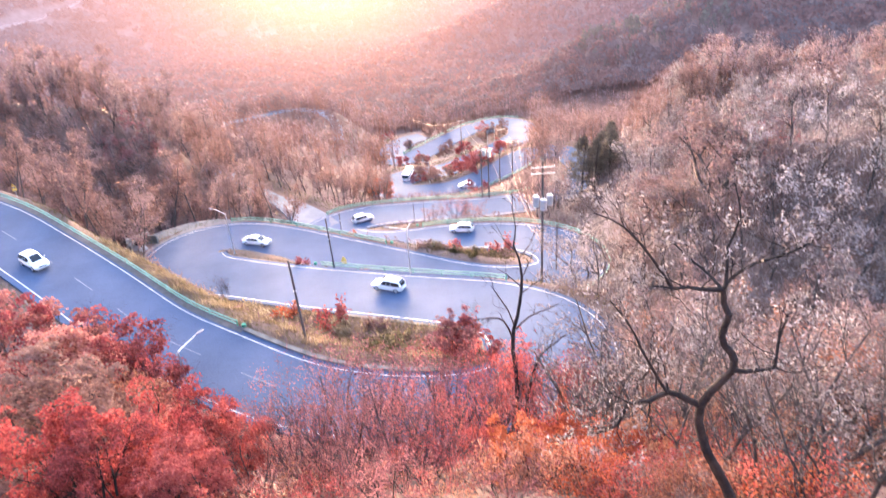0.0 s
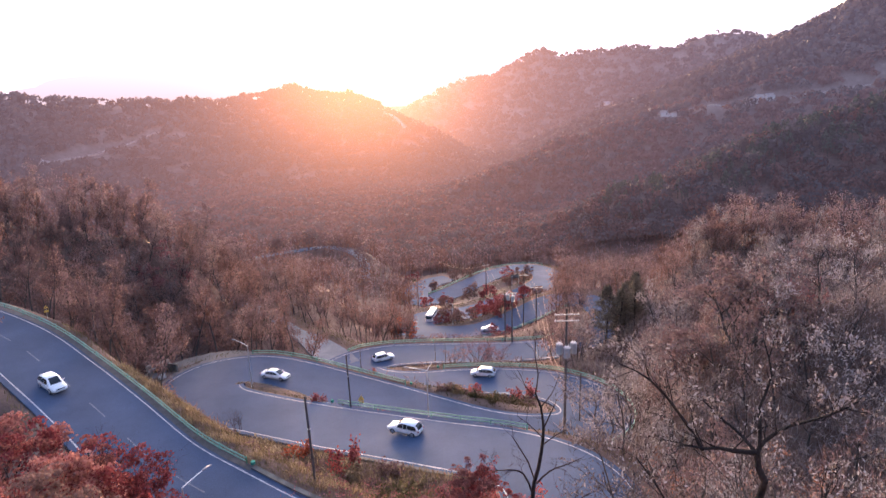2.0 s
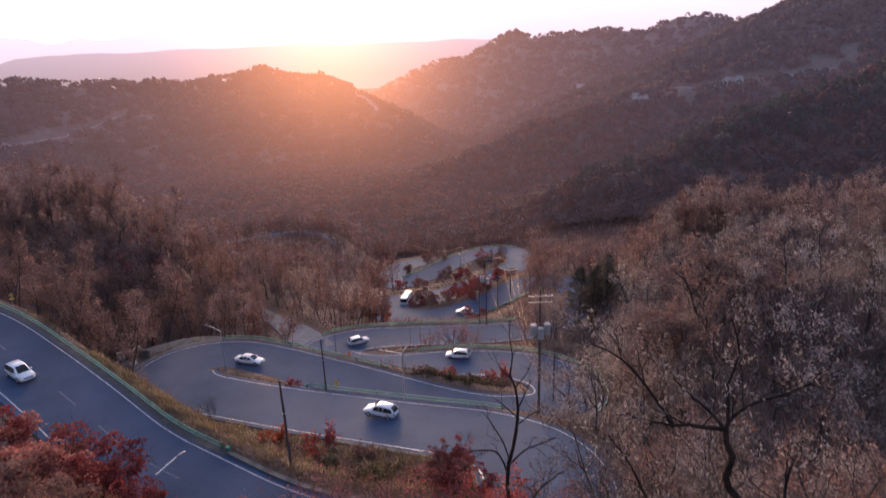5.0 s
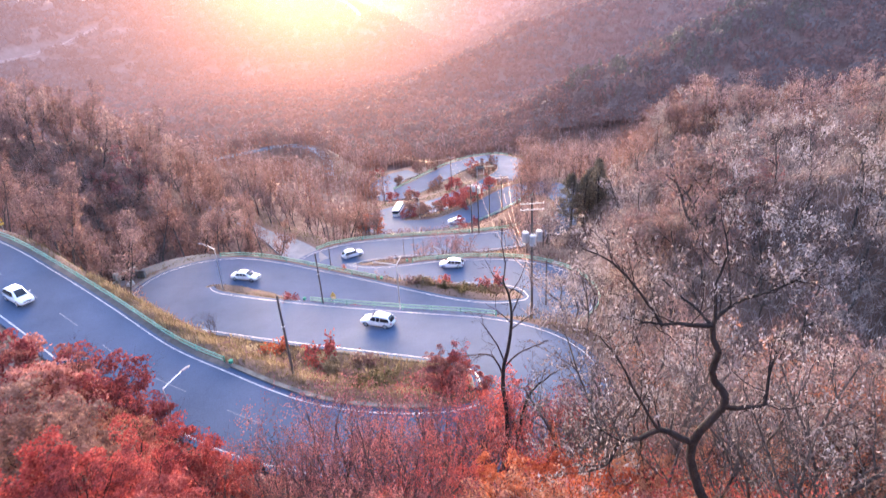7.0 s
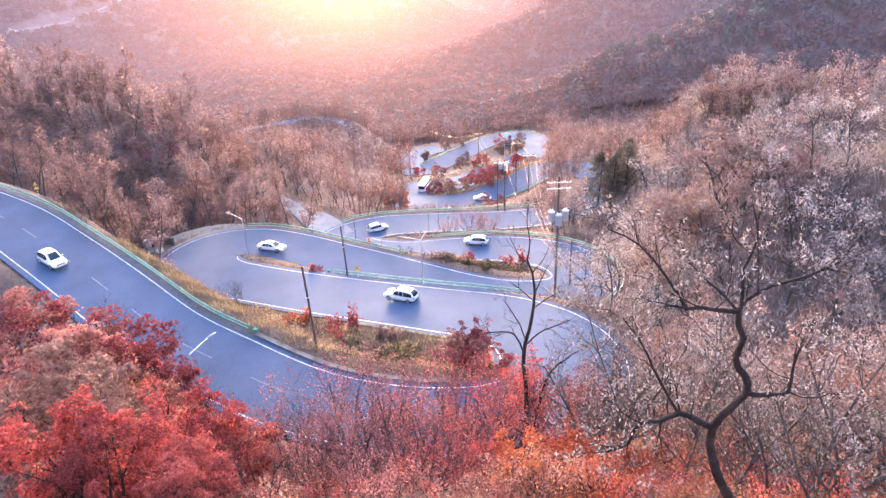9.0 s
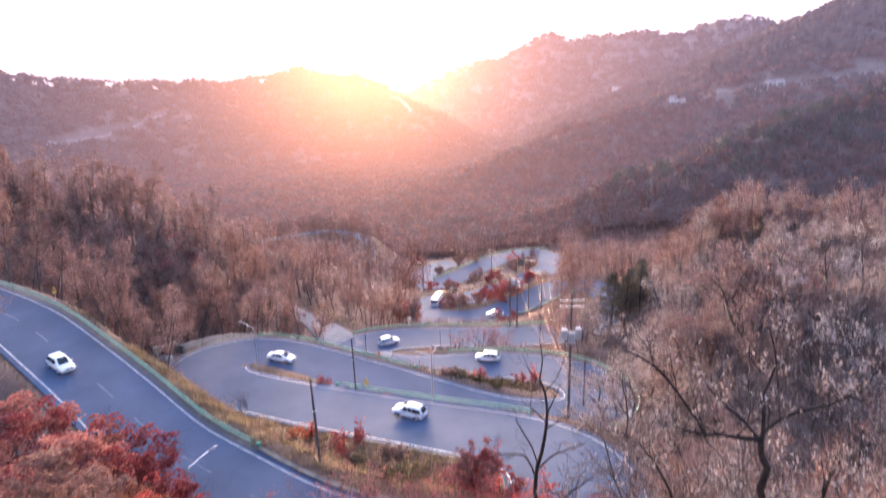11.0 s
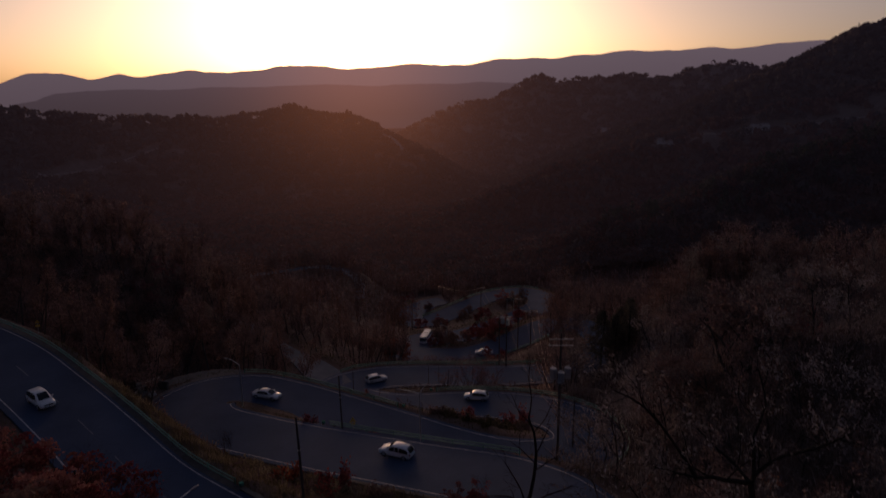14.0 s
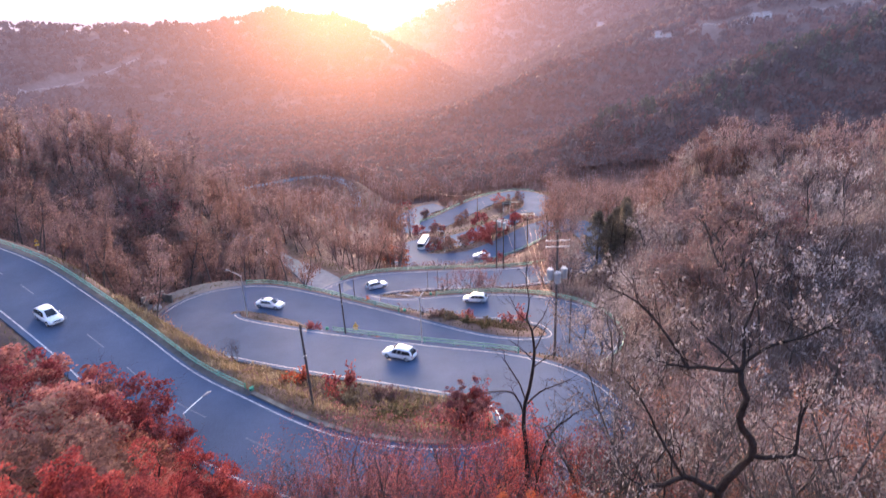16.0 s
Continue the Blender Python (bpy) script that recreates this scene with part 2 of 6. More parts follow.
def put(name, me, parent=None, label="", mat=None):
    ob = new(name, me)
    if parent is not None:
        ob.parent = parent
    if label:
        ob["label"] = label
    if mat is not None:
        ob.material_slots[0].link = "OBJECT"
        ob.material_slots[0].material = mat
    return ob


def part(name, bm, material, parent, label=""):
    me = bpy.data.meshes.new(name)
    bm.to_mesh(me)
    bm.free()
    me.materials.append(material)
    return put(name, me, parent, label)


def thing(name, label, category, at=(0, 0, 0), rz=0.0, group="", scale=1.0):
    ob = new(name)
    ob.location, ob.rotation_euler, ob.scale = at, (0, 0, rz), (scale, scale, scale)
    ob.empty_display_size = 0.3
    return tagged(ob, label, category, group)


def tubes(p0, p1, r0, r1, sides=5):
    """Tapered prisms for many segments at once: points and quads."""
    p0, p1 = np.asarray(p0, float), np.asarray(p1, float)
    d = p1 - p0
    d /= np.linalg.norm(d, axis=1, keepdims=True) + 1e-9
    ref = np.where(np.abs(d[:, 2:3]) > 0.9, [[1.0, 0, 0]], [[0, 0, 1.0]])
    u = np.cross(d, ref)
    u /= np.linalg.norm(u, axis=1, keepdims=True)
    w = np.cross(d, u)
    a = np.linspace(0, 2 * np.pi, sides, endpoint=False)
    ring = u[:, None] * np.cos(a)[None, :, None] + w[:, None] * np.sin(a)[None, :, None]
    lo = p0[:, None] + ring * np.asarray(r0)[:, None, None]
    hi = p1[:, None] + ring * np.asarray(r1)[:, None, None]
    v = np.concatenate([lo, hi], 1).reshape(-1, 3)
    k = np.arange(sides)
    q = np.stack([k, (k + 1) % sides, (k + 1) % sides + sides, k + sides], 1)
    quads = (np.arange(len(p0)) * 2 * sides)[:, None, None] + q[None]
    return v, quads.reshape(-1, 4)


def leaf_quads(rng, centres, length, width, droop=0.0):
    """A lozenge at every centre, turned at random."""
    n = len(centres)
    a = rng.normal(size=(n, 3))
    a[:, 2] -= droop
    a /= np.linalg.norm(a, axis=1, keepdims=True)
    b = np.cross(a, rng.normal(size=(n, 3)))
    b /= np.linalg.norm(b, axis=1, keepdims=True)
    s = rng.uniform(0.65, 1.35, (n, 1))
    a, b = a * s * length / 2, b * s * width / 2
    v = np.stack([centres - a, centres + b, centres + a, centres - b], 1).reshape(-1, 3)
    return v, np.arange(4 * n).reshape(n, 4)


def grow(rng, start, way, length, radius, levels, out, tips, crook=0.25, kids=(5, 4, 4, 3), ratio=0.6, lift=0.15, steps=5, first=0.3, angle=0.9):
    """A limb with its branches, collected as segments in out and as leafy end segments in tips."""
    p, d = np.array(start, float), np.array(way, float)
    d /= np.linalg.norm(d)
    nodes = [p]
    for i in range(steps):
        d = d + rng.normal(size=3) * crook * 0.5
        d[2] += lift * 0.3
        d /= np.linalg.norm(d)
        q = p + d * length / steps
        f0, f1 = 1 - 0.65 * i / steps, 1 - 0.65 * (i + 1) / steps
        out.append((p, q, radius * f0, radius * f1))
        if levels <= 0:
            tips.append((p, q))
        p = q
        nodes.append((p, d.copy(), f1))
    if levels <= 0:
        return
    n = kids[min(len(kids) - 1, len(kids) - levels)] if levels <= len(kids) else kids[0]
    for k in range(n):
        u = first + (1 - first) * (k + rng.uniform(0.2, 0.9)) / n
        i = min(steps, max(1, int(round(u * steps))))
        at, along, f = nodes[i]
        side = np.cross(along, rng.normal(size=3))
        side /= np.linalg.norm(side) + 1e-9
        a = angle * rng.uniform(0.6, 1.15)
        w = along * math.cos(a) + side * math.sin(a)
        grow(rng, at, w, length * ratio * rng.uniform(0.75, 1.2) * (1.1 - 0.4 * u), radius * f * 0.55, levels - 1, out, tips, crook, kids, ratio, lift, max(2, steps - 1 - (steps > 4)), 0.25, angle)


def tree_meshes(name, seed, make, leaves, size, spread, trunk_mat, leaf_mat, sides=4, droop=0.3, clump=None):
    """Trunk mesh and crown mesh of one form of tree."""
    rng = np.random.default_rng(seed)
    out, tips = [], []
    make(rng, out, tips)
    p0, p1, r0, r1 = (np.array(c) for c in zip(*out))
    keep = np.maximum(r0, 0.006)
    v, q = tubes(p0, p1, keep, np.maximum(r1, 0.004), sides)
    trunk = mesh_from(name + "_trunk", v, q, trunk_mat, True)
    a, b = (np.array(c) for c in zip(*tips))
    if clump:
        # foliage in dense rounded puffs at the ends of the twigs
        count, radius = clump
        heads = b[rng.integers(0, len(b), count)].copy()
        # draw stray limbs in to a rounded crown
        reach = np.hypot(heads[:, 0], heads[:, 1])
        limit = np.percentile(reach, 72) * rng.uniform(0.7, 1.05, count)
        heads[:, :2] *= np.minimum(1.0, limit / np.maximum(reach, 1e-6))[:, None]
        big = radius * rng.uniform(0.6, 1.4, count)
        pick = rng.integers(0, count, leaves)
        u = rng.normal(size=(leaves, 3))
        u /= np.linalg.norm(u, axis=1, keepdims=True)
        u[:, 2] = np.abs(u[:, 2]) * 0.75 - 0.2 * rng.uniform(0, 1, leaves)
        c = heads[pick] + u * (big[pick] * rng.uniform(0.55, 1.0, leaves) ** 0.5)[:, None]
    else:
        pick = rng.integers(0, len(a), leaves)
        c = a[pick] + (b - a)[pick] * rng.uniform(0, 1.15, (leaves, 1)) + rng.normal(size=(leaves, 3)) * ((spread[0], spread[0], spread[1]) if isinstance(spread, tuple) else spread)
    v, q = leaf_quads(rng, c, size[0], size[1], droop)
    return trunk, mesh_from(name + "_crown", v, q, leaf_mat)


# ---- the road and the ground ----
# x, y, z, half the width between the edge lines
LEG_A = [(-92, 92, 28.4, 4.6), (-77, 90, 26.9, 4.6), (-63, 83.2, 25.6, 4.5), (-50.8, 73.8, 24.6, 4.4), (-40.1, 65, 23.5, 4.3), (-31.4, 57.7, 22.3, 4.3), (-24.2, 53.5, 21.3, 4.3), (-17.8, 50, 20.4, 4.3), (-12, 47.8, 19.8, 4.3), (-4, 46.6, 19.1, 4.4)]
LEG_B = [(4, 47.2, 18.5, 4.8), (9.5, 50.6, 17.9, 5.7), (11, 56.2, 17.4, 6.6), (9.7, 62.4, 16.9, 6.2), (5.1, 67.3, 16.3, 5.3), (-2.3, 71, 15.5, 5), (-13, 76.2, 14.3, 4.9), (-21.4, 79.9, 13.7, 4.8), (-30.5, 84.2, 13.1, 4.8)]
LEG_C = [(-37.8, 87.6, 12.8, 5.4), (-41.5, 92.8, 12.5, 6.1), (-40, 98, 12.2, 6), (-34.7, 100, 12, 5.6), (-28.2, 98.4, 11.7, 5), (-20.7, 95.2, 11.2, 4.9), (-12.8, 92, 10.5, 4.8), (-5.5, 88.9, 9.8, 4.7), (2.2, 86, 9, 4.7), (9.8, 84.8, 8.4, 4.8)]
LEG_D = [(17, 86.5, 8, 4.9), (20.5, 92, 7.3, 5.2), (19.3, 99.5, 6.5, 5.2), (14.3, 105, 5.7, 5), (7.5, 108.3, 4.9, 4.8), (-0.8, 110.4, 4, 4.6), (-7.4, 110.9, 3.3, 4.6), (-14.5, 112.6, 2.7, 4.8), (-21, 116.5, 2.2, 5.3), (-22.8, 122.5, 1.7, 5.5)]
LEG_E = [(-16.5, 128.7, 0.9, 5.2), (-8, 132, -0.2, 4.8), (4, 134.8, -1.5, 4.8), (13, 137, -2.4, 4.7), (24, 141.5, -3.4, 4.6), (36, 152, -4.4, 4.6), (40, 167, -5.3, 4.8), (35, 179, -6, 4.8), (27, 180, -6.6, 4.6), (16, 170.8, -7.6, 4.4)]
LEG_F = [(6, 165.8, -9, 4.4), (-3, 166.4, -10.2, 4.6), (-10.5, 169.4, -11, 5), (-14.5, 177, -12, 5.2), (-9, 186, -13, 4.8), (-1, 190, -13.8, 4.4), (7.6, 198, -15, 4.3), (17.9, 211, -16.3, 4.3), (25, 221, -17.2, 4.5), (32, 233, -18, 4.8), (33, 246, -19, 5)]
LEG_G = [(27, 254.5, -19.7, 4.8), (15, 251, -20.2, 4.4), (5, 241, -20.7, 4.3), (-4, 231, -21.3, 4.4), (-11.5, 225.5, -22, 4.6), (-16.5, 229, -22.6, 4.6), (-17.5, 238, -23.3, 4.6), (-15, 248, -24.2, 4.6), (-11, 256.5, -25, 4.6), (-4.5, 262.5, -25.8, 4.2)]
SIDE_ROAD = [(-23.5, 123.5, 1.6, 2.6), (-28.8, 130.5, 1.1, 3.6), (-34, 138.5, 0.4, 2.9), (-40.5, 147.5, -0.7, 1.8), (-48.1, 157.9, -1.4, 1.7), (-59, 170.5, -2, 1.8), (-78, 185, -3, 1.8)]
FAR_ROAD = [(-104, 272, -20, 1.9), (-81, 288, -20, 1.9), (-62, 296, -20, 1.9), (-48, 285, -20, 1.9), (-41, 268, -20, 1.9), (-38, 250, -21, 1.9)]
# crest lines of the hills: x, y, z, then the fall of the flanks and the extra drop at the top
HILLS_NEAR = [
    ([(-160, 10, 66), (-60, -8, 60), (-18, -5, 59.5), (0, -2, 59.6), (14, -4, 58), (32, -3, 57), (64, 22, 50), (58, 48, 43), (43, 64, 37), (31, 76, 28), (26, 84, 16)], 0.8, 6),
    ([(150, 95, 42), (83, 125, 25), (74, 130.5, 22), (68, 133.5, 23.5), (60, 139.5, 21.5), (53, 146, 17.5), (46, 151, 10.5), (40, 155, 4), (34, 158, -2)], 0.6, 0),
    ([(-190, 95, 62), (-130, 122, 43), (-97, 140, 29), (-82, 150, 24), (-74, 166, 15), (-66, 181, 8), (-58, 207, -6.5), (-50, 235, -18)], 0.62, 0),
]
HILLS_MID = [
    ([(340, 330, 88), (255, 340, 50), (210, 340, 34), (195, 338, 28), (180, 335, 23), (160, 334, 20.5), (145, 329, 14.5), (134, 326, 10), (117, 324, 5.5), (106, 323, 1), (90, 323, -4), (79, 321, -8.5), (66, 318, -15), (53, 318, -25.5), (46, 317, -32.5), (38, 312, -43)], 0.55, 0),
    ([(420, 600, 60), (330, 628, 30), (239, 637, 12), (199, 640, 8), (172, 632, 4), (149, 622, -1), (127, 612, -6), (97, 597, -13), (66, 576, -22), (44, 558, -28), (24, 540, -35.5), (3, 515, -40), (-15, 490, -45), (-30, 459, -54), (-41, 428, -60)], 0.5, 0),
    ([(620, 720, 204), (478, 763, 130), (441, 785, 102), (402, 805, 85), (360, 803, 50), (300, 804, 14), (275, 804, 0)], 0.45, 0),
]
HILLS_FAR = [
    ([(760, 1080, 132), (560, 1173, 91), (533, 1186, 90), (487, 1205, 98), (453, 1219, 102), (423, 1229, 96), (392, 1239, 84), (321, 1260, 86), (281, 1269, 80), (219, 1281, 73), (191, 1286, 70), (162, 1290, 79), (141, 1292, 74), (102, 1296, 41), (18, 1300, 31), (-35, 1299, 9), (-84, 1297, -16), (-111, 1295, -40)], 0.55, 0),
    ([(-640, 620, 75), (-489, 695, 48), (-461, 714, 39), (-408, 746, 31), (-299, 796, 31), (-266, 807, 34), (-239, 816, 37), (-221, 821, 41), (-199, 826, 42.5), (-181, 831, 37), (-162, 834, 31.5), (-135, 839, 30), (-111, 843, 20), (-85, 831, 4), (-68, 812, -6), (-49, 768, -26), (-26, 700, -62)], 0.62, 0),
]
# unseen mountainside added behind the lookout to block low sky light
HILL_SKY_BLOCK = [([(-700, -60, 150), (-400, -170, 165), (0, -230, 170), (400, -170, 165), (700, -60, 150)], 0.6, 0)]
HILLS = HILLS_NEAR + HILLS_MID + HILLS_FAR + HILL_SKY_BLOCK
BACK_1 = [(-1900, 1850, 10), (-1499, 2125, 12), (-1437, 2167, 26), (-1381, 2203, 39), (-1331, 2234, 60), (-1208, 2302, 71), (-982, 2407, 72), (-728, 2496, 79), (-523, 2547, 84), (-363, 2575, 76), (-167, 2595, 78), (19, 2600, 80), (122, 2597, 89), (254, 2588, 85), (500, 2550, 80), (900, 2450, 80)]
BACK_2 = [(-2800, 3150, 90), (-2411, 3439, 105), (-2340, 3488, 120), (-2264, 3538, 162), (-2212, 3570, 174), (-2112, 3631, 167), (-2008, 3689, 140), (-1914, 3738, 149), (-1869, 3761, 162), (-1772, 3808, 149), (-1581, 3891, 174), (-1523, 3914, 186), (-1384, 3965, 173), (-1173, 4033, 182), (-1044, 4068, 203), (-909, 4100, 204), (-618, 4154, 192), (-378, 4183, 210), (-139, 4198, 218), (26, 4200, 201), (289, 4190, 235), (591, 4158, 240), (880, 4107, 261), (1073, 4061, 278), (1282, 4000, 265), (1438, 3946, 278), (1570, 3895, 265), (1800, 3795, 290), (1965, 3712, 288), (2115, 3628, 303), (2700, 3250, 330)]
# pale lanes and cuttings on the distant hillsides
FAR_LANES = [([(-400, 634), (-383, 662), (-367, 689), (-354, 699), (-342, 714), (-330, 729)], 1.6), ([(-92, 834), (-82, 829), (-71, 816), (-62, 800)], 2.4), ([(228, 652), (222, 646), (246, 631), (262, 622), (283, 618), (297, 607), (314, 598), (340, 592), (363, 582)], 1.7)]


def spline(rows, step=1.0):
    """Evenly sampled smooth line through rows of numbers (x, y first)."""
    p = np.array(rows, float)
    p = np.vstack([2 * p[0] - p[1], p, 2 * p[-1] - p[-2]])
    res = []
    for i in range(1, len(p) - 2):
        n = max(2, int(np.linalg.norm(p[i + 1, :2] - p[i, :2]) / step))
        t = np.linspace(0, 1, n, endpoint=False)[:, None]
        a, b, c, d = p[i - 1], p[i], p[i + 1], p[i + 2]
        res.append(0.5 * (2 * b + (c - a) * t + (2 * a - 5 * b + 4 * c - d) * t**2 + (3 * b - a - 3 * c + d) * t**3))
    return np.vstack(res + [p[-2:-1]])


def sides_of(line):
    t = np.gradient(line[:, :2], axis=0)
    t /= np.linalg.norm(t, axis=1, keepdims=True)
    return np.stack([t[:, 1], -t[:, 0]], 1)  # to the right of travel


MAIN = spline(LEG_A + LEG_B + LEG_C + LEG_D + LEG_E + LEG_F + LEG_G)
for _ in range(6):
    MAIN[1:-1] = 0.25 * MAIN[:-2] + 0.5 * MAIN[1:-1] + 0.25 * MAIN[2:]
SIDE = spline(SIDE_ROAD)
FAR = spline(FAR_ROAD)
ALL_ROADS = np.vstack([MAIN[::2], SIDE[::2], FAR[::2]])


LANES = [spline([(a, b, 0, w) for a, b in line], 4.0) for line, w in FAR_LANES]


def ridge(x, y, crest, slope, toe=0.0):
    best = np.full(x.shape, -1e4)
    for (ax, ay, az), (bx, by, bz) in zip(crest[:-1], crest[1:]):
        dx, dy = bx - ax, by - ay
        t = np.clip(((x - ax) * dx + (y - ay) * dy) / (dx * dx + dy * dy), 0, 1)
        d = np.hypot(x - ax - t * dx, y - ay - t * dy)
        best = np.maximum(best, az + t * (bz - az) - slope * (np.sqrt(d * d + 9) - 3) - toe * (1 - np.exp(-d / 6)))
    return best


def rough(x, y, size, seed):
    """Soft unevenness of about one unit, in lumps of that size."""
    rng = np.random.default_rng(seed)
    s = np.zeros(x.shape)
    for _ in range(9):
        a, ph, k = rng.uniform(0, 6.28), rng.uniform(0, 6.28), rng.uniform(0.6, 1.8)
        s += np.sin((x * math.cos(a) + y * math.sin(a)) * 6.28 * k / size + ph)
    return s / 3


def wild(x, y):
    floor = 60 - np.interp(y, [-200, 20, 60, 100, 200, 290, 500, 900, 5000], [60, 44, 48, 56, 76, 92, 112, 128, 128])
    comps = [floor] + [ridge(x, y, c, s, t) for c, s, t in HILLS]
    k = np.where(np.hypot(x, y) < 250, 2.5, 9.0)
    top = np.max(comps, axis=0)
    z = top + k * np.log(sum(np.exp(np.clip((c - top) / k, -40, 0)) for c in comps))
    r = np.hypot(x, y)
    return z - k * 0.2 + rough(x, y, 9, 3) * 0.25 * np.clip((r - 6) / 20, 0, 1) + rough(x, y, 70, 4) * np.clip((r - 120) / 300, 0, 1) * 1.6 + rough(x, y, 260, 5) * np.clip((r - 350) / 500, 0, 1) * 4


def road_distance(x, y, lines=None):
    """Distance to the nearest road's edge, and the road level there."""
    lines = ALL_ROADS if lines is None else lines
    x, y = np.atleast_1d(x).astype(float), np.atleast_1d(y).astype(float)
    gap, level = np.full(x.shape, 1e3), np.zeros(x.shape)
    near = np.where((np.hypot(x, y) < 420) & (y > 5))[0]
    for i in range(0, len(near), 4000):
        k = near[i:i + 4000]
        d2 = (x[k, None] - lines[None, :, 0]) ** 2 + (y[k, None] - lines[None, :, 1]) ** 2
        gap[k] = (np.sqrt(d2) - lines[None, :, 3]).min(1)
        w = 1 / (d2 + 1.0) ** 3.5
        level[k] = (w * lines[None, :, 2]).sum(1) / w.sum(1)
    return gap, level


def ground_z(x, y):
    x, y = np.atleast_1d(x).astype(float), np.atleast_1d(y).astype(float)
    z = wild(x, y)
    gap, level = road_distance(x, y)
    t = np.clip((gap - 2.0) / 13.0, 0, 1)
    t = t * t * (3 - 2 * t)
    out = np.where(gap < 100, level * (1 - t) + z * t, z)
    out -= 0.35 * np.clip((1.15 - gap) / 0.4, 0, 1)
    return out


def ground_at(x, y):
    return float(ground_z(np.array([x]), np.array([y]))[0])


def build_ground():
    def rings(a, b, k):
        return np.exp(np.arange(math.log(a), math.log(b), math.log(k)))
    r = np.concatenate([rings(1.5, 40, 1.05), rings(40, 300, 1.009), rings(300, 1500, 1.02), rings(1500, 4900, 1.07), [4900]])
    a = np.radians(np.concatenate([np.arange(-46, 46, 0.38), np.arange(46, 314, 8)]))
    R, A = np.meshgrid(r, a, indexing="ij")
    X, Y = R * np.sin(A), R * np.cos(A)
    Z = ground_z(X.ravel(), Y.ravel())
    v = np.stack([X.ravel(), Y.ravel(), Z], 1)
    n, m = len(r), len(a)
    i, j = np.meshgrid(np.arange(n - 1), np.arange(m), indexing="ij")
    j2 = (j + 1) % m
    q = np.stack([i * m + j, (i + 1) * m + j, (i + 1) * m + j2, i * m + j2], -1).reshape(-1, 4)
    v = np.vstack([v, [[0, 0, ground_at(0, 0)]]])
    c = len(v) - 1
    jj = np.arange(0, m, 2)
    q = np.vstack([q, np.stack([np.full(len(jj), c), jj, (jj + 1) % m, (jj + 2) % m], 1)])
    reach = np.hypot(v[q[:, 0], 0], v[q[:, 0], 1])
    far = reach > 300
    for a, b, mat, label in ((300, 640, M_midhill, "brown hillsides closing the valley"), (640, 6000, M_backhill, "distant brown hills with evening haze painted on")):
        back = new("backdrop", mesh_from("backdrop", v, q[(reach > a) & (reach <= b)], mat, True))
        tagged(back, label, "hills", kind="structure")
    ob = new("ground", mesh_from("ground", v, q[~far], M_litter, True))
    return tagged(ob, "steep hillside covered in brown leaf litter", "ground", kind="structure")


ground = build_ground()


def ribbon(line, left, right, lift, thick, mat, name, parent=None):
    """A strip along a line from offset left to offset right (metres to the right of travel), with a depth."""
    s = sides_of(line)
    left, right = np.broadcast_to(left, len(line)), np.broadcast_to(right, len(line))
    cols = []
    for off, dz in ((left, -thick), (left, 0), (left, 0), (right, 0), (right, 0), (right, -thick)):
        cols.append(np.stack([line[:, 0] + s[:, 0] * off, line[:, 1] + s[:, 1] * off, line[:, 2] + lift + dz], 1))
    v = np.stack(cols, 1).reshape(-1, 3)
    i = np.arange(len(line) - 1)[:, None] * 6
    k = np.array([[0, 2, 4]])
    q = np.stack([i + k, i + k + 6, i + k + 7, i + k + 1], -1).reshape(-1, 4)[:, ::-1]
    return put(name, mesh_from(name, v, q, mat, True), parent)


main_road = tagged(ribbon(MAIN, -MAIN[:, 3] - 0.7, MAIN[:, 3] + 0.7, 0, 0.7, M_asphalt, "road"), "grey asphalt mountain road winding down in hairpins", "road", kind="structure")
side_road = tagged(ribbon(SIDE, -SIDE[:, 3], SIDE[:, 3], 0.02, 0.6, M_concrete, "side_road"), "pale concrete lane leaving the road into the woods", "lane", kind="structure")
far_road = tagged(ribbon(FAR, -FAR[:, 3], FAR[:, 3], 0.02, 0.6, M_concrete, "far_road"), "grey asphalt road far below between trees", "road", kind="structure")
NEAR_LEGS = MAIN[:int(np.argmin(np.hypot(MAIN[:, 0] - 30, MAIN[:, 1] - 146)))]
for side in (-1, 1):
    e = side * NEAR_LEGS[:, 3]
    ribbon(NEAR_LEGS, e - 0.075, e + 0.075, 0.006, 0.004, M_paint, "edge_line", main_road)


for k in range(0, 84, 9):
    ribbon(MAIN[k:k + 5], -0.07, 0.07, 0.006, 0.004, M_centre, "centre_line", main_road)


# ---- far mountains ----
def far_range(name, crest, depth, low, high, z0, z1, seed, bumps, label):
    c = spline(crest, 30.0)
    x, y = c[:, 0], c[:, 1]
    z = c[:, 2] + rough(x, y, 420, seed) * bumps + rough(x, y, 130, seed + 1) * bumps * 0.4 + rough(x, y, 45, seed + 2) * bumps * 0.18
    n = np.stack([x, y], 1) / np.hypot(x, y)[:, None]
    rows = []
    for off, zz in ((-depth, np.full(len(z), -70.0)), (-depth * 0.3, z * 0.55), (0, z), (depth * 0.5, z * 0.3), (depth, np.full(len(z), -70.0))):
        rows.append(np.stack([x + n[:, 0] * off, y + n[:, 1] * off, zz], 1))
    v = np.stack(rows, 1).reshape(-1, 3)
    i = np.arange(len(z) - 1)[:, None] * 5
    k = np.arange(4)[None]
    q = np.stack([i + k, i + k + 5, i + k + 6, i + k + 1], -1).reshape(-1, 4)
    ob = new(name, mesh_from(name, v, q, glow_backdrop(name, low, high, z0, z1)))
    return tagged(ob, label, "mountain", kind="structure")


# Low and high tones grade painted haze up each range.
far_range("backdrop", BACK_1, 260, (0.1, 0.085, 0.092), (0.14, 0.12, 0.135), -20, 90, 11, 2.5, "long mountain ridge with violet haze painted on")
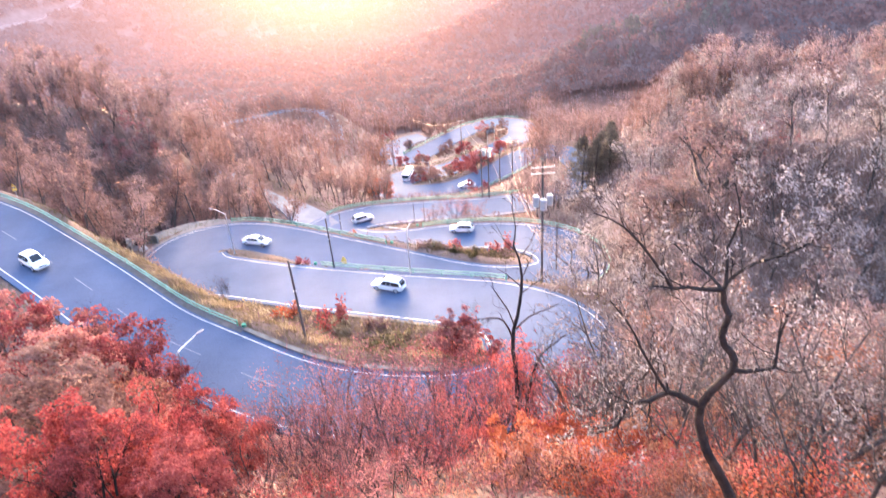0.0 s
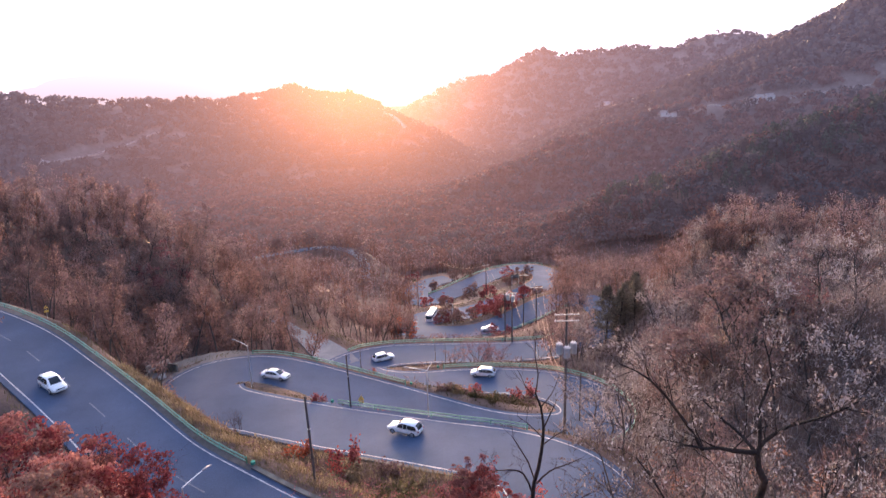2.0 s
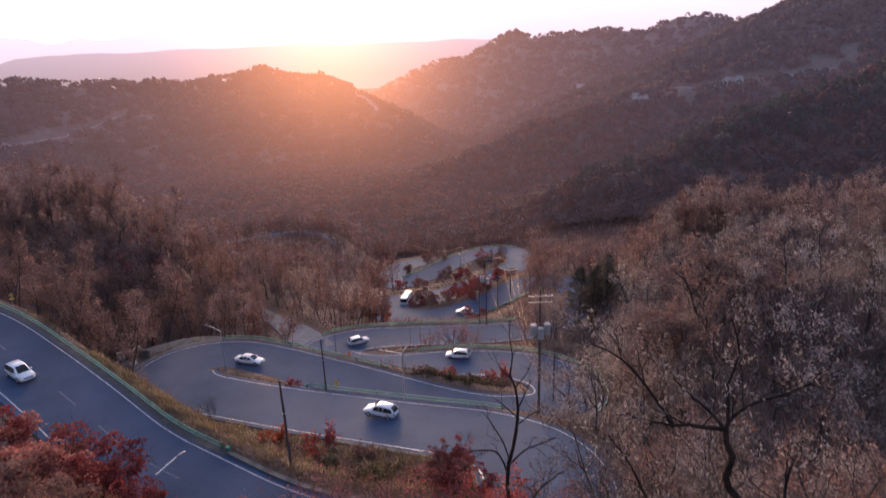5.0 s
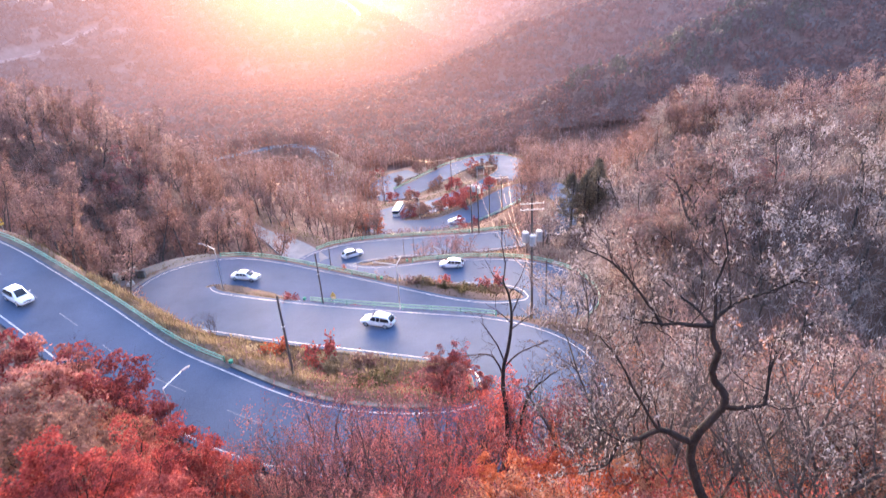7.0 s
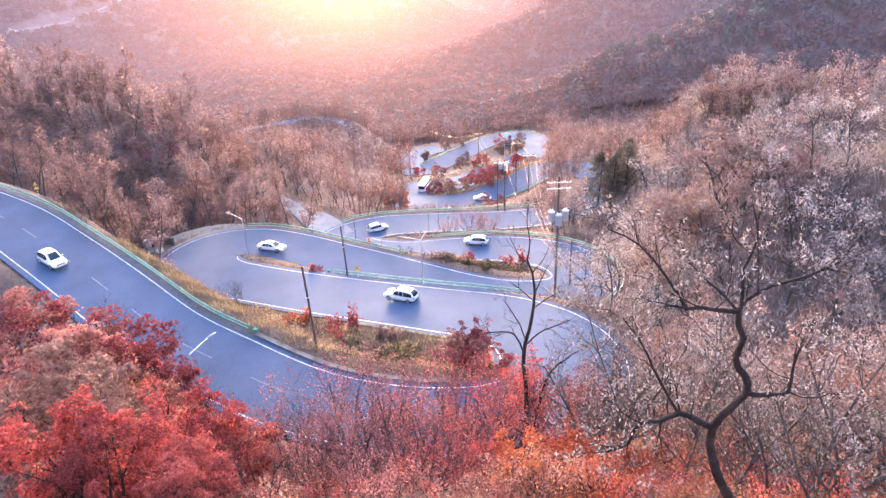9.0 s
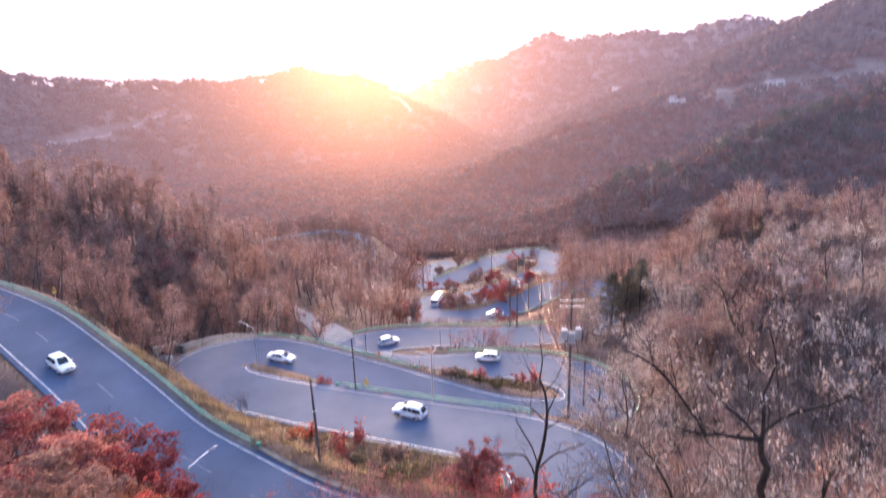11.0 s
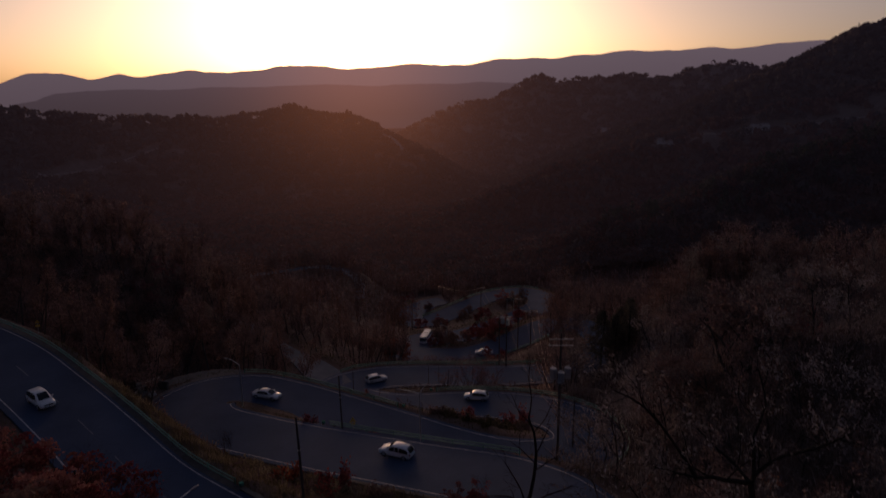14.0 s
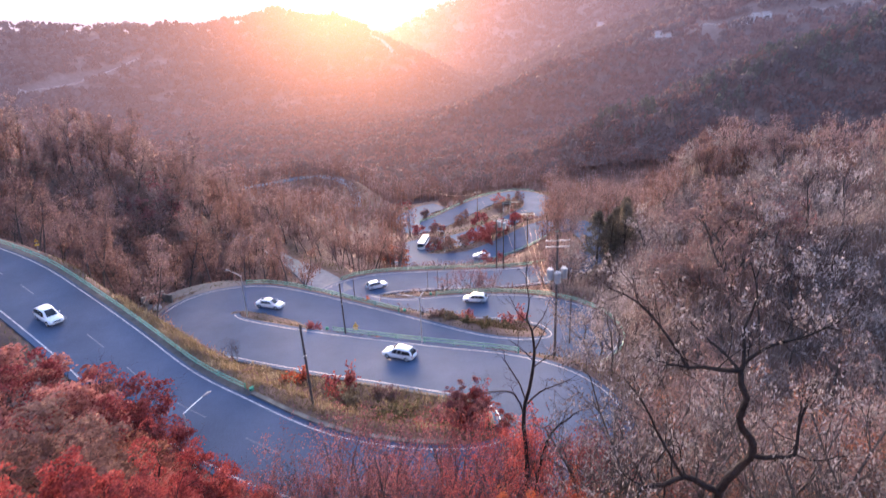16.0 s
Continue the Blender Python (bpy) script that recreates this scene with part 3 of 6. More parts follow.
far_range("backdrop", BACK_2, 300, (0.2, 0.175, 0.19), (0.27, 0.24, 0.26), 20, 320, 21, 5, "distant mountain range on the horizon, painted pale blue with haze")


# ---- trees ----
def slope_tree(levels, height, r, **kw):
    def make(rng, out, tips):
        grow(rng, (0, 0, -0.6), (rng.normal() * 0.08, rng.normal() * 0.08, 1), height, r, levels, out, tips, **kw)
    return make


def many_stems(n, levels, height, r, open_angle, **kw):
    def make(rng, out, tips):
        for i in range(n):
            a = 6.283 * i / n + rng.normal() * 0.3
            s = open_angle * rng.uniform(0.5, 1.2)
            grow(rng, (0.12 * math.cos(a), 0.12 * math.sin(a), -0.5), (math.cos(a) * s, math.sin(a) * s, 1), height * rng.uniform(0.8, 1.1), r, levels, out, tips, **kw)
    return make


FORMS = {}
for k in range(2):
    FORMS["maple", k] = tree_meshes("maple", 10 + k, many_stems(4, 3, 6.0, 0.13, 0.56, kids=(5, 5, 4), ratio=0.55, crook=0.3, lift=0.05), 12000, (0.16, 0.12), 0.2, M_bark, L_red, 3, clump=(330, 0.42))
    FORMS["near_maple", k] = tree_meshes("near_maple", 12 + k, many_stems(4, 3, 6.0, 0.13, 0.56, kids=(5, 5, 4), ratio=0.55, crook=0.3, lift=0.05), 18000, (0.12, 0.09), 0.2, M_bark, L_red, 3, clump=(420, 0.36))
    FORMS["low_maple", k] = tree_meshes("low_maple", 15 + k, many_stems(4, 3, 6.0, 0.13, 0.56, kids=(5, 4, 3), ratio=0.55, crook=0.3, lift=0.05), 12000, (0.2, 0.15), (0.24, 0.14), M_bark, L_red, 3, clump=(300, 0.45))
    FORMS["vase", k] = tree_meshes("vase", 20 + k, many_stems(7, 3, 6.2, 0.1, 0.58, kids=(5, 4, 4), ratio=0.5, crook=0.22, lift=0.35, angle=0.6), 3400, (0.095, 0.068), 0.15, M_stem, L_pink, 3)
    FORMS["full_vase", k] = tree_meshes("full_vase", 24 + k, many_stems(7, 3, 6.2, 0.1, 0.58, kids=(5, 4, 4), ratio=0.5, crook=0.22, lift=0.35, angle=0.6), 5200, (0.13, 0.095), 0.17, M_stem, L_red, 3, clump=(300, 0.32))
    FORMS["round", k] = tree_meshes("round", 27 + k, many_stems(4, 3, 5.6, 0.15, 0.62, kids=(5, 5, 4), ratio=0.58, crook=0.35, lift=0.0), 4800, (0.22, 0.15), 0.2, M_bark_grey, L_dust, 3, clump=(260, 0.6))
for k in range(3):
    FORMS["oak", k] = tree_meshes("oak", 30 + k, slope_tree(4, 9.5, 0.17, kids=(8, 5, 4, 3), ratio=0.5, crook=0.5, lift=0.1, steps=6, first=0.35), 1300, (0.2, 0.085), 0.14, M_bark_grey, L_pale, 3, droop=1.0)
    FORMS["spur_oak", k] = tree_meshes("spur_oak", 35 + k, slope_tree(3, 9.0, 0.18, kids=(9, 4, 2), ratio=0.48, crook=0.4, lift=0.2, steps=5, first=0.3), 1150, (0.34, 0.11), 0.3, M_bark_grey, L_pale, 3, droop=0.6)
    FORMS["small_maple", k] = tree_meshes("small_maple", 38 + k, many_stems(4, 2, 3.0, 0.07, 0.75, kids=(5, 4), ratio=0.55, crook=0.3, lift=0.05, steps=4), 1700, (0.24, 0.18), 0.22, M_bark, L_red, 3, clump=(70, 0.5))
for k in range(5):
    FORMS["wood", k] = tree_meshes("wood", 40 + k, slope_tree(2, 10.5, 0.17, kids=(11, 4), ratio=0.4, crook=0.32, lift=0.25, steps=4, first=0.3, angle=0.85), 760, (0.46, 0.17), 0.5, M_bark_grey, L_brown, 3, droop=-0.5)
for k in range(2):
    FORMS["shrub", k] = tree_meshes("shrub", 50 + k, many_stems(6, 1, 1.2, 0.025, 0.8, kids=(4,), ratio=0.6, crook=0.3, lift=0.15, steps=3), 420, (0.2, 0.14), 0.14, M_bark, L_red, 3)


FORMS["brush", 0] = tree_meshes("brush", 55, many_stems(7, 2, 1.7, 0.03, 0.7, kids=(4, 3), ratio=0.6, crook=0.3, lift=0.2, steps=3), 1300, (0.085, 0.06), 0.12, M_bark, L_rust, 3)
FORMS["brush", 1] = tree_meshes("brush", 56, many_stems(6, 2, 1.5, 0.03, 0.9, kids=(4, 3), ratio=0.6, crook=0.35, lift=0.2, steps=3), 1300, (0.085, 0.06), 0.12, M_bark, L_rust, 3)


def plant(form, x, y, mat, label, category="tree", scale=1.0, rz=None, z=None, name=None, group=""):
    rng = plant.rng
    z = ground_at(x, y) if z is None else z
    rz = rng.uniform(0, 6.28) if rz is None else rz
    t = thing(name or ("shrub" if form[0] in ("shrub", "brush") else "tree"), label, category, (x, y, z), rz, group, scale)
    trunk, crown = FORMS[form]
    put("trunk", trunk, t)
    put("crown", crown, t, mat=mat)
    return t


plant.rng = np.random.default_rng(7)


def polar(az, r):
    return r * math.sin(radians(az)), r * math.cos(radians(az))


# foreground slope: red and pink maples (x, y, height, form, leaves)
TALL = {"maple": 8.7, "low_maple": 9.2, "near_maple": 8.9, "vase": 9.2, "full_vase": 9.2, "round": 8.6}
def plant_maples(rows):
    for x, y, h, form, k, mat, lab in rows:
        plant((form, k), x, y, mat, lab, scale=h / TALL[form])


SLOPE_MAPLES = [
    (-37.4, 45.4, 16.5, "maple", 1, L_salmon, "tall pink-orange maple beside the road"),
    (-33.8, 43.8, 14.6, "maple", 0, L_salmon, "broad dusty pink-red maple beside the road"),
    (-31.6, 46.0, 15.0, "maple", 1, L_crimson, "dark crimson maple at the road's edge"),
    (-29.0, 45.6, 11.0, "maple", 0, L_crimson, "dark crimson maple at the road's edge"),
    (-26.6, 43.8, 9.4, "maple", 1, L_crimson, "dark crimson maple above the road"),
    (-25.0, 41.4, 10.2, "maple", 0, L_crimson, "dark crimson maple above the road"),
    (-23.6, 38.8, 8.0, "maple", 1, L_salmon, "small dusky red maple above the road"),
    (-28.4, 41.0, 13.0, "maple", 1, L_salmon, "faded pink-orange maple on the slope"),
    (-27, 37.5, 13.6, "maple", 1, L_salmon, "faded pink-brown maple on the slope"),
    (-24.6, 36.6, 11.0, "maple", 0, L_rust, "faded rust-brown maple on the slope"),
    (-21.4, 34.0, 8.4, "maple", 0, L_salmon, "dusty pink-brown maple on the slope"),
    (-20.0, 31.5, 8.2, "maple", 1, L_salmon, "thinning pink-brown maple on the slope"),
    (-31.5, 39.6, 14.0, "maple", 0, L_salmon, "faded pink-orange maple on the slope"),
    (-34, 39, 15.4, "maple", 1, L_salmon, "broad faded pink-brown maple on the slope"),
    (-23.5, 30.0, 11.5, "maple", 0, L_wood, "dull brown-red maple on the slope"),
    (-27.0, 31.5, 12.5, "maple", 1, L_wood, "dull brown-red maple on the slope"),
    (-17, 22, 10.4, "near_maple", 0, L_red, "bright red maple with a dense domed crown"),
    (-15.9, 25, 9.0, "near_maple", 1, L_red, "bright red maple with a dense crown"),
    (-13.8, 26.5, 8.2, "near_maple", 0, L_red, "red maple with a dense crown"),
    (-12.7, 26.8, 8.0, "near_maple", 0, L_red, "red maple with a loose crown"),
    (-14, 18.8, 7.2, "near_maple", 1, L_crimson, "crimson maple low on the slope"),
    (-11.8, 20.2, 6.4, "near_maple", 0, L_crimson, "crimson maple low on the slope"),
    (-10.4, 24.4, 5.8, "vase", 1, L_salmon, "thin pink many-stemmed maple"),
]
STEM_MAPLES = [
    (-7.6, 24.6, 6.6, "vase", 1, L_dusk, "many-stemmed maple with thin red-pink leaves"),
    (-5.4, 24.8, 7.2, "vase", 0, L_dusk, "slender many-stemmed maple with thinning dusky pink leaves"),
    (-3.2, 25.2, 7.6, "vase", 1, L_dusk, "many-stemmed maple with thin red-pink leaves"),
    (-1.0, 26.0, 8.0, "vase", 0, L_crimson, "many-stemmed maple with thin crimson leaves"),
    (-4.4, 21.4, 4.6, "vase", 1, L_dusk, "low many-stemmed maple with thin red-pink leaves"),
    (-1.6, 21.6, 4.6, "vase", 0, L_red, "low many-stemmed maple with thin red leaves"),
    (-9, 28.6, 8.8, "vase", 0, L_dusk, "slender many-stemmed maple with thinning dusky pink leaves"),
    (-7.2, 31.2, 11.8, "vase", 1, L_dusk, "many-stemmed maple with thin red-pink leaves"),
    (-4.9, 32.4, 13.0, "vase", 0, L_dusk, "slender many-stemmed maple with thinning dusky pink leaves"),
    (-2.6, 33.6, 14.0, "vase", 1, L_dusk, "many-stemmed maple with thin red-pink leaves"),
    (-0.4, 40.2, 13.4, "vase", 0, L_crimson, "crimson maple above the hairpin"),
    (2.2, 40.4, 11.6, "vase", 1, L_crimson, "crimson maple above the hairpin"),
    (5.0, 39.6, 13.2, "vase", 0, L_red, "light red maple above the hairpin"),
    (7.4, 38.6, 11, "vase", 1, L_red, "light red maple above the hairpin"),
    (3.5, 41.2, 12.0, "full_vase", 0, L_red, "light red maple above the hairpin"),
    (8.5, 41.5, 11.0, "full_vase", 1, L_pink, "light pink-red maple above the hairpin"),
    (11.2, 42.4, 9.6, "full_vase", 0, L_pink, "light pink-red maple above the hairpin"),
    (0.4, 55.2, 6.0, "low_maple", 0, L_pink, "dusky red maple inside the hairpin"),
    (2.8, 55.2, 5.4, "low_maple", 1, L_crimson, "dark crimson maple inside the hairpin"),
    (0.2, 33.8, 13.4, "vase", 1, L_dusk, "thin red-pink maple on the slope"),
    (3.2, 32, 9.8, "vase", 0, L_red, "thin red maple on the slope"),
]
LOW_MAPLES = [
    (2.2, 20.4, 3.0, "low_maple", 0, L_orange, "small orange maple low on the slope"),
    (1.2, 26, 3.0, "low_maple", 0, L_red, "small red maple low on the slope"),
    (3.4, 26.4, 3.8, "low_maple", 1, L_orange, "small orange maple low on the slope"),
    (5.2, 24.2, 3.6, "low_maple", 0, L_orange, "small orange maple low on the slope"),
    (7.0, 22.4, 3.2, "low_maple", 1, L_orange, "small orange maple low on the slope"),
    (6.6, 28, 5.2, "vase", 1, L_orange, "thin orange maple under the oaks"),
    (10.5, 26.5, 5.0, "low_maple", 0, L_rust, "rust-brown maple under the oaks"),
    (10.2, 38.0, 8.5, "vase", 0, L_rust, "thin rust-red maple among the oaks"),
    (13.2, 37.0, 8.5, "vase", 1, L_pink, "thin dusky red maple among the oaks"),
    (16.2, 35.0, 8.0, "vase", 0, L_rust, "thin rust-red maple among the oaks"),
    (12.2, 32.0, 7.0, "vase", 1, L_crimson, "thin crimson maple among the oaks"),
    (15.4, 30.5, 7.0, "vase", 0, L_pink, "thin dusky red maple among the oaks"),
    (18.6, 31.0, 7.0, "vase", 1, L_rust, "thin rust-red maple among the oaks"),
    (14, 25, 6.5, "vase", 0, L_rust, "thin rust-brown maple under the oaks"),
    (17.5, 24.5, 6.5, "vase", 1, L_rust, "thin rust-brown maple under the oaks"),
]
# full-crowned trees that stand out of the woods
LANDMARK_TREES = [
    (32.0, 70.5, 15.0, "round", 0, L_dust, "round pale rose-brown oak on the spur"),
    (27.5, 73.0, 10.0, "round", 1, L_dust, "rounded dusty rose oak on the spur"),
    (40.0, 76.0, 12.5, "round", 1, L_pink, "dusky red tree on the spur"),
    (48.6, 141.9, 9.0, "round", 0, L_wood, "dusty orange-brown tree on the far spur"),
    (43.0, 143.0, 8.5, "round", 1, L_dust, "dusty rose-brown tree on the far spur"),
    (55.0, 138.0, 9.0, "round", 1, L_dust, "dusty tan tree on the far spur"),
    (68.4, 133.5, 8.2, "round", 0, L_dust, "tan round-headed tree on the crest of the spur"),
    (61.5, 134.0, 8.5, "round", 1, L_wood, "dull red-brown tree on the far spur"),
    (-68.0, 190.0, 15.5, "round", 0, L_dust, "pale flat-headed tree in the woods"),
    (-64.0, 137.0, 14.5, "round", 0, L_pink, "dusky rose-red round tree in the woods"),
    (-20.5, 220.5, 8.5, "round", 0, L_wood, "dull brown-red tree beside the lowest bend"),
    (-24.0, 229.0, 9.5, "round", 1, L_brown, "dark brown tree beside the lowest bend"),
    (-23.5, 239.0, 9.0, "round", 0, L_brown, "dark brown tree beside the lowest bend"),
    (-3.0, 257.0, 7.0, "round", 1, L_wood, "dull brown-red tree beside the lowest bend"),
    (-15.5, 161.5, 9.5, "round", 1, L_orange, "orange-red tree at the edge of the woods"),
]
for group_rows in (SLOPE_MAPLES, STEM_MAPLES, LOW_MAPLES, LANDMARK_TREES):
    plant_maples(group_rows)

# pale oaks on the near spur
FORMS["pole_oak", 0] = tree_meshes("pole_oak", 31, slope_tree(3, 10.0, 0.11, kids=(14, 5, 4), ratio=0.34, crook=0.3, lift=0.3, steps=6, first=0.25), 520, (0.17, 0.065), 0.12, M_bark_grey, L_pale, 3, droop=1.0)
FORMS["pole_oak", 1] = tree_meshes("pole_oak", 32, slope_tree(3, 9.0, 0.1, kids=(13, 5, 4), ratio=0.38, crook=0.35, lift=0.3, steps=6, first=0.2), 460, (0.17, 0.065), 0.12, M_bark_grey, L_pale, 3, droop=1.0)
for i, (az, r, h) in enumerate([(24, 26, 1.0), (27.5, 29, 1.1), (29, 23, 0.9), (31, 26.5, 1.05), (33, 21, 0.85), (34.5, 28, 1.1), (36, 23.5, 0.95), (37.5, 19, 0.8), (38.5, 27, 1.1), (40, 22.5, 0.95), (42, 25, 1.0), (43.5, 20, 0.85), (20.5, 29, 0.95), (22, 32, 1.0)]):
    x, y = polar(az, r)
    plant(("pole_oak", i % 2), x, y, (L_pale, L_grey, L_pale)[i % 3], "slender upright oak with sparse pale dry leaves", scale=h, group="oaks on the near spur")
rng = np.random.default_rng(5)
for i in range(34):
    row = i // 7
    az, r = 15 + (i % 7) * 4.6 + (row % 2) * 2.3 + rng.normal() * 0.7, 20 + row * 7.0 + rng.normal() * 1.2
    x, y = polar(az, r)
    g, _ = road_distance(np.array([x]), np.array([y]))
    if g[0] < 2.5 or r < 28 or (az < 35 and r < 30):
        continue
    plant(("oak", int(rng.integers(3))), x, y, (L_pale, L_brown, L_rust)[int(rng.integers(3))], "half-bare oak holding dry leaves", scale=rng.uniform(0.85, 1.15), group="oaks on the near spur")


for i, (x, y, h) in enumerate([(7.1, 30.2, 1.1), (7.9, 28.2, 1.15), (8.8, 26.4, 1.1), (8.8, 35.0, 1.2), (10.2, 35.8, 1.3), (11.6, 33, 1.2), (9.9, 30.5, 1.15)]):
    plant(("pole_oak", i % 2), x, y, (L_pale, L_grey)[i % 2], "slender upright oak with sparse pale dry leaves", scale=h, group="oaks on the near spur")
rng = np.random.default_rng(6)
for i in range(20):
    x, y = polar(27 + (i % 7) * 2.5 + rng.normal() * 0.6, 36 + 5.5 * (i // 7) + rng.normal())
    plant(("spur_oak", i % 3), x, y, (L_brown, L_grey, L_rust, L_dust)[i % 4], "half-bare oak holding faded leaves", scale=rng.uniform(0.8, 1.05), group="oaks on the near spur")


def woods(n, az0, az1, r0, r1, seed, gap, min_gap=3.0):
    """Random stands of trees on the wild ground, clear of the roads."""
    rng = np.random.default_rng(seed)
    a = np.radians(rng.uniform(az0, az1, n))
    r = np.sqrt(rng.uniform(r0 * r0, r1 * r1, n))
    x, y = r * np.sin(a), r * np.cos(a)
    gaps, _ = road_distance(x, y)
    terraces = (x > -13) & (x < 0.146 * y) & (y > 112) & (y < 268)
    keep = []
    for i in np.where((gaps > gap) & ~terraces)[0]:
        if all((x[i] - x[j]) ** 2 + (y[i] - y[j]) ** 2 > min_gap ** 2 for j in keep):
            keep.append(i)
    x, y = x[keep], y[keep]
    return x, y, ground_z(x, y), rng


LABELS = {L_brown: "bare-branched tree with brown autumn twigs in the woods", L_rust: "tree with thin rust-brown leaves in the woods", L_wood: "tall tree with faded red-brown leaves in the woods", L_grey: "leafless grey-twigged tree in the woods", L_spur: "bare oak with pale dry leaves on the spur", L_dust: "tree with dusty rose-brown leaves in the woods"}
for k in range(4):
    FORMS["tall_wood", k] = tree_meshes("tall_wood", 46 + k, slope_tree(2, 13.5, 0.2, kids=(12, 4), ratio=0.27, crook=0.22, lift=0.45, steps=4, first=0.35, angle=0.75), 1000, (0.44, 0.18), 0.5, M_bark_grey, L_brown, 3, droop=-0.4)
stand = []
for az0, az1, r0, r1, n, seed, form, mats, gap, size in [
    (-40, -14, 91, 180, 2200, 61, "tall_wood", (L_brown, L_wood, L_dust, L_wood), 2.5, (0.66, 1.0)),
    (-14, -4.6, 134, 160, 200, 65, "tall_wood", (L_wood, L_brown, L_wood, L_brown), 2.0, (0.5, 0.75)),
    (8.5, 42, 104, 128, 620, 62, "wood", (L_dust, L_grey, L_spur, L_grey), 2.2, (0.75, 1.1)),
    (12, 42, 128, 158, 620, 66, "wood", (L_dust, L_grey, L_dust, L_wood), 2.2, (0.6, 0.88)),
    (8.3, 15, 106, 205, 260, 63, "wood", (L_brown, L_wood, L_dust, L_brown), 1.8, (0.7, 1.0)),
    (13, 43, 44, 104, 800, 64, "spur_oak", (L_spur, L_grey, L_spur, L_dust), 2.5, (0.75, 1.1)),
]:
    x, y, z, rng = woods(n, az0, az1, r0, r1, seed, gap, 3.2)
    for i in range(len(x)):
        m = mats[int(rng.integers(4))]
        ahead = np.hypot(SIDE[:34, 0], SIDE[:34, 1]) - math.hypot(x[i], y[i])
        aside = np.abs(np.arctan2(SIDE[:34, 0], SIDE[:34, 1]) - math.atan2(x[i], y[i]))
        if form == "tall_wood" and ((ahead > -3) & (ahead < 24) & (aside < 0.024)).any():
            continue
        if 11.5 < math.degrees(math.atan2(x[i], y[i])) < 16.5 and 100 < math.hypot(x[i], y[i]) < 142:
            continue
        k = int(rng.integers({"spur_oak": 3, "tall_wood": 4}.get(form, 5)))
        if form == "tall_wood" and math.hypot(x[i], y[i]) < 108:
            m = (L_dust, L_brown, L_brown)[i % 3]
        stand.append((math.hypot(x[i], y[i]), (form, k), x[i], y[i], z[i], m, rng.uniform(*size)))
stand.sort(key=lambda s: s[0])
for _, form, x, y, z, m, s in stand[:175]:
    plant(form, x, y, m, LABELS[m], scale=s, z=z, group="trees of the woods")


def flat_mesh(me):
    v = np.empty(len(me.vertices) * 3, np.float32)
    me.vertices.foreach_get("co", v)
    q = np.empty(len(me.loops), np.int32)
    me.loops.foreach_get("vertex_index", q)
    return v.reshape(-1, 3).astype(float), q.reshape(-1, 4)


def grove(rows, mat, label):
    """Trees too far to tell apart, joined into one mesh."""
    rng = np.random.default_rng(len(rows))
    vs, qs, kinds, n = [], [], [], 0
    for _, form, x, y, z, _, s in rows:
        a = rng.uniform(0, 6.28)
        turn = np.array([[math.cos(a), math.sin(a), 0], [-math.sin(a), math.cos(a), 0], [0, 0, 1]]) * s
        for slot, me in enumerate(FORMS[form]):
            v, q = flat_mesh(me)
            vs.append(v @ turn + (x, y, z))
            qs.append(q + n)
            kinds.append(np.full(len(q), slot))
            n += len(v)
    me = mesh_from("woods", np.vstack(vs), np.vstack(qs), M_bark_grey)
    me.materials.append(mat)
    me.polygons.foreach_set("material_index", np.concatenate(kinds).astype(np.int32))
    return tagged(new("woods", me), label, "woods", kind="stuff")


for m in (L_brown, L_wood, L_dust, L_grey, L_spur):
    rows = [s for s in stand[175:] if s[5] is m]
    if rows:
        grove(rows, m, {L_brown: "brown autumn trees crowding the slopes", L_wood: "faded red-brown trees crowding the slopes", L_dust: "dusty rose-brown trees crowding the slopes", L_spur: "pale dry-leaved oaks crowding the spur", L_grey: "leafless grey trees crowding the slopes"}[m])


def far_woods(name, x, y, z, rng, per, size, mat, label, height=(8, 12), width=(2.2, 3.6)):
    """A far wood as one mesh: every tree a crown of loose leaf masses over a bare trunk."""
    n = len(x)
    h, w = rng.uniform(*height, n), rng.uniform(*width, n)
    u = rng.normal(size=(n, per, 3))
    u /= np.linalg.norm(u, axis=2, keepdims=True)
    u *= rng.uniform(0.35, 1.0, (n, per, 1)) ** 0.5
    c = np.stack([x, y, z + h * 0.62], 1)[:, None] + u * np.stack([w, w, h * 0.4], 1)[:, None]
    v, q = leaf_quads(rng, c.reshape(-1, 3), size * 2.2, size * 0.55, -0.9)
    base = np.stack([x, y, z - 0.5], 1)
    tv, tq = tubes(base, base + np.stack([rng.normal(size=n) * 0.4, rng.normal(size=n) * 0.4, h * 0.75], 1), np.full(n, 0.16), np.full(n, 0.05), 3)
    v, q = np.vstack([v, tv]), np.vstack([q, tq + len(v)])
    ob = new(name, mesh_from(name, v, q, mat))
    return tagged(ob, label, "woods", kind="stuff")


def off_lanes(x, y, gap):
    ok = np.ones(len(x), bool)
    for line in LANES:
        ok &= np.hypot(x[:, None] - line[None, :, 0], y[:, None] - line[None, :, 1]).min(1) > line[0, 3] + gap
    return ok


x, y, z, rng = woods(4200, -42, 42, 160, 312, 71, 2.6, 3.0)
kind = rng.integers(0, 3, len(x))
for k, m in enumerate((L_brown, L_farbrown, L_dust)):
    s = kind == k
    far_woods("far_woods", x[s], y[s], z[s], rng, 80, 0.4, m, ("brown", "light brown", "dusty brown")[k] + " autumn woods on the valley sides", (8, 14), (2.2, 3.4))


# a row of trees half hiding the road far below
rng = np.random.default_rng(76)
along = FAR[rng.integers(0, len(FAR), 46)]
x, y = along[:, 0] + rng.normal(size=46) * 1.5, along[:, 1] - rng.uniform(4, 9, 46)
ok = np.abs(x + 74) > 5
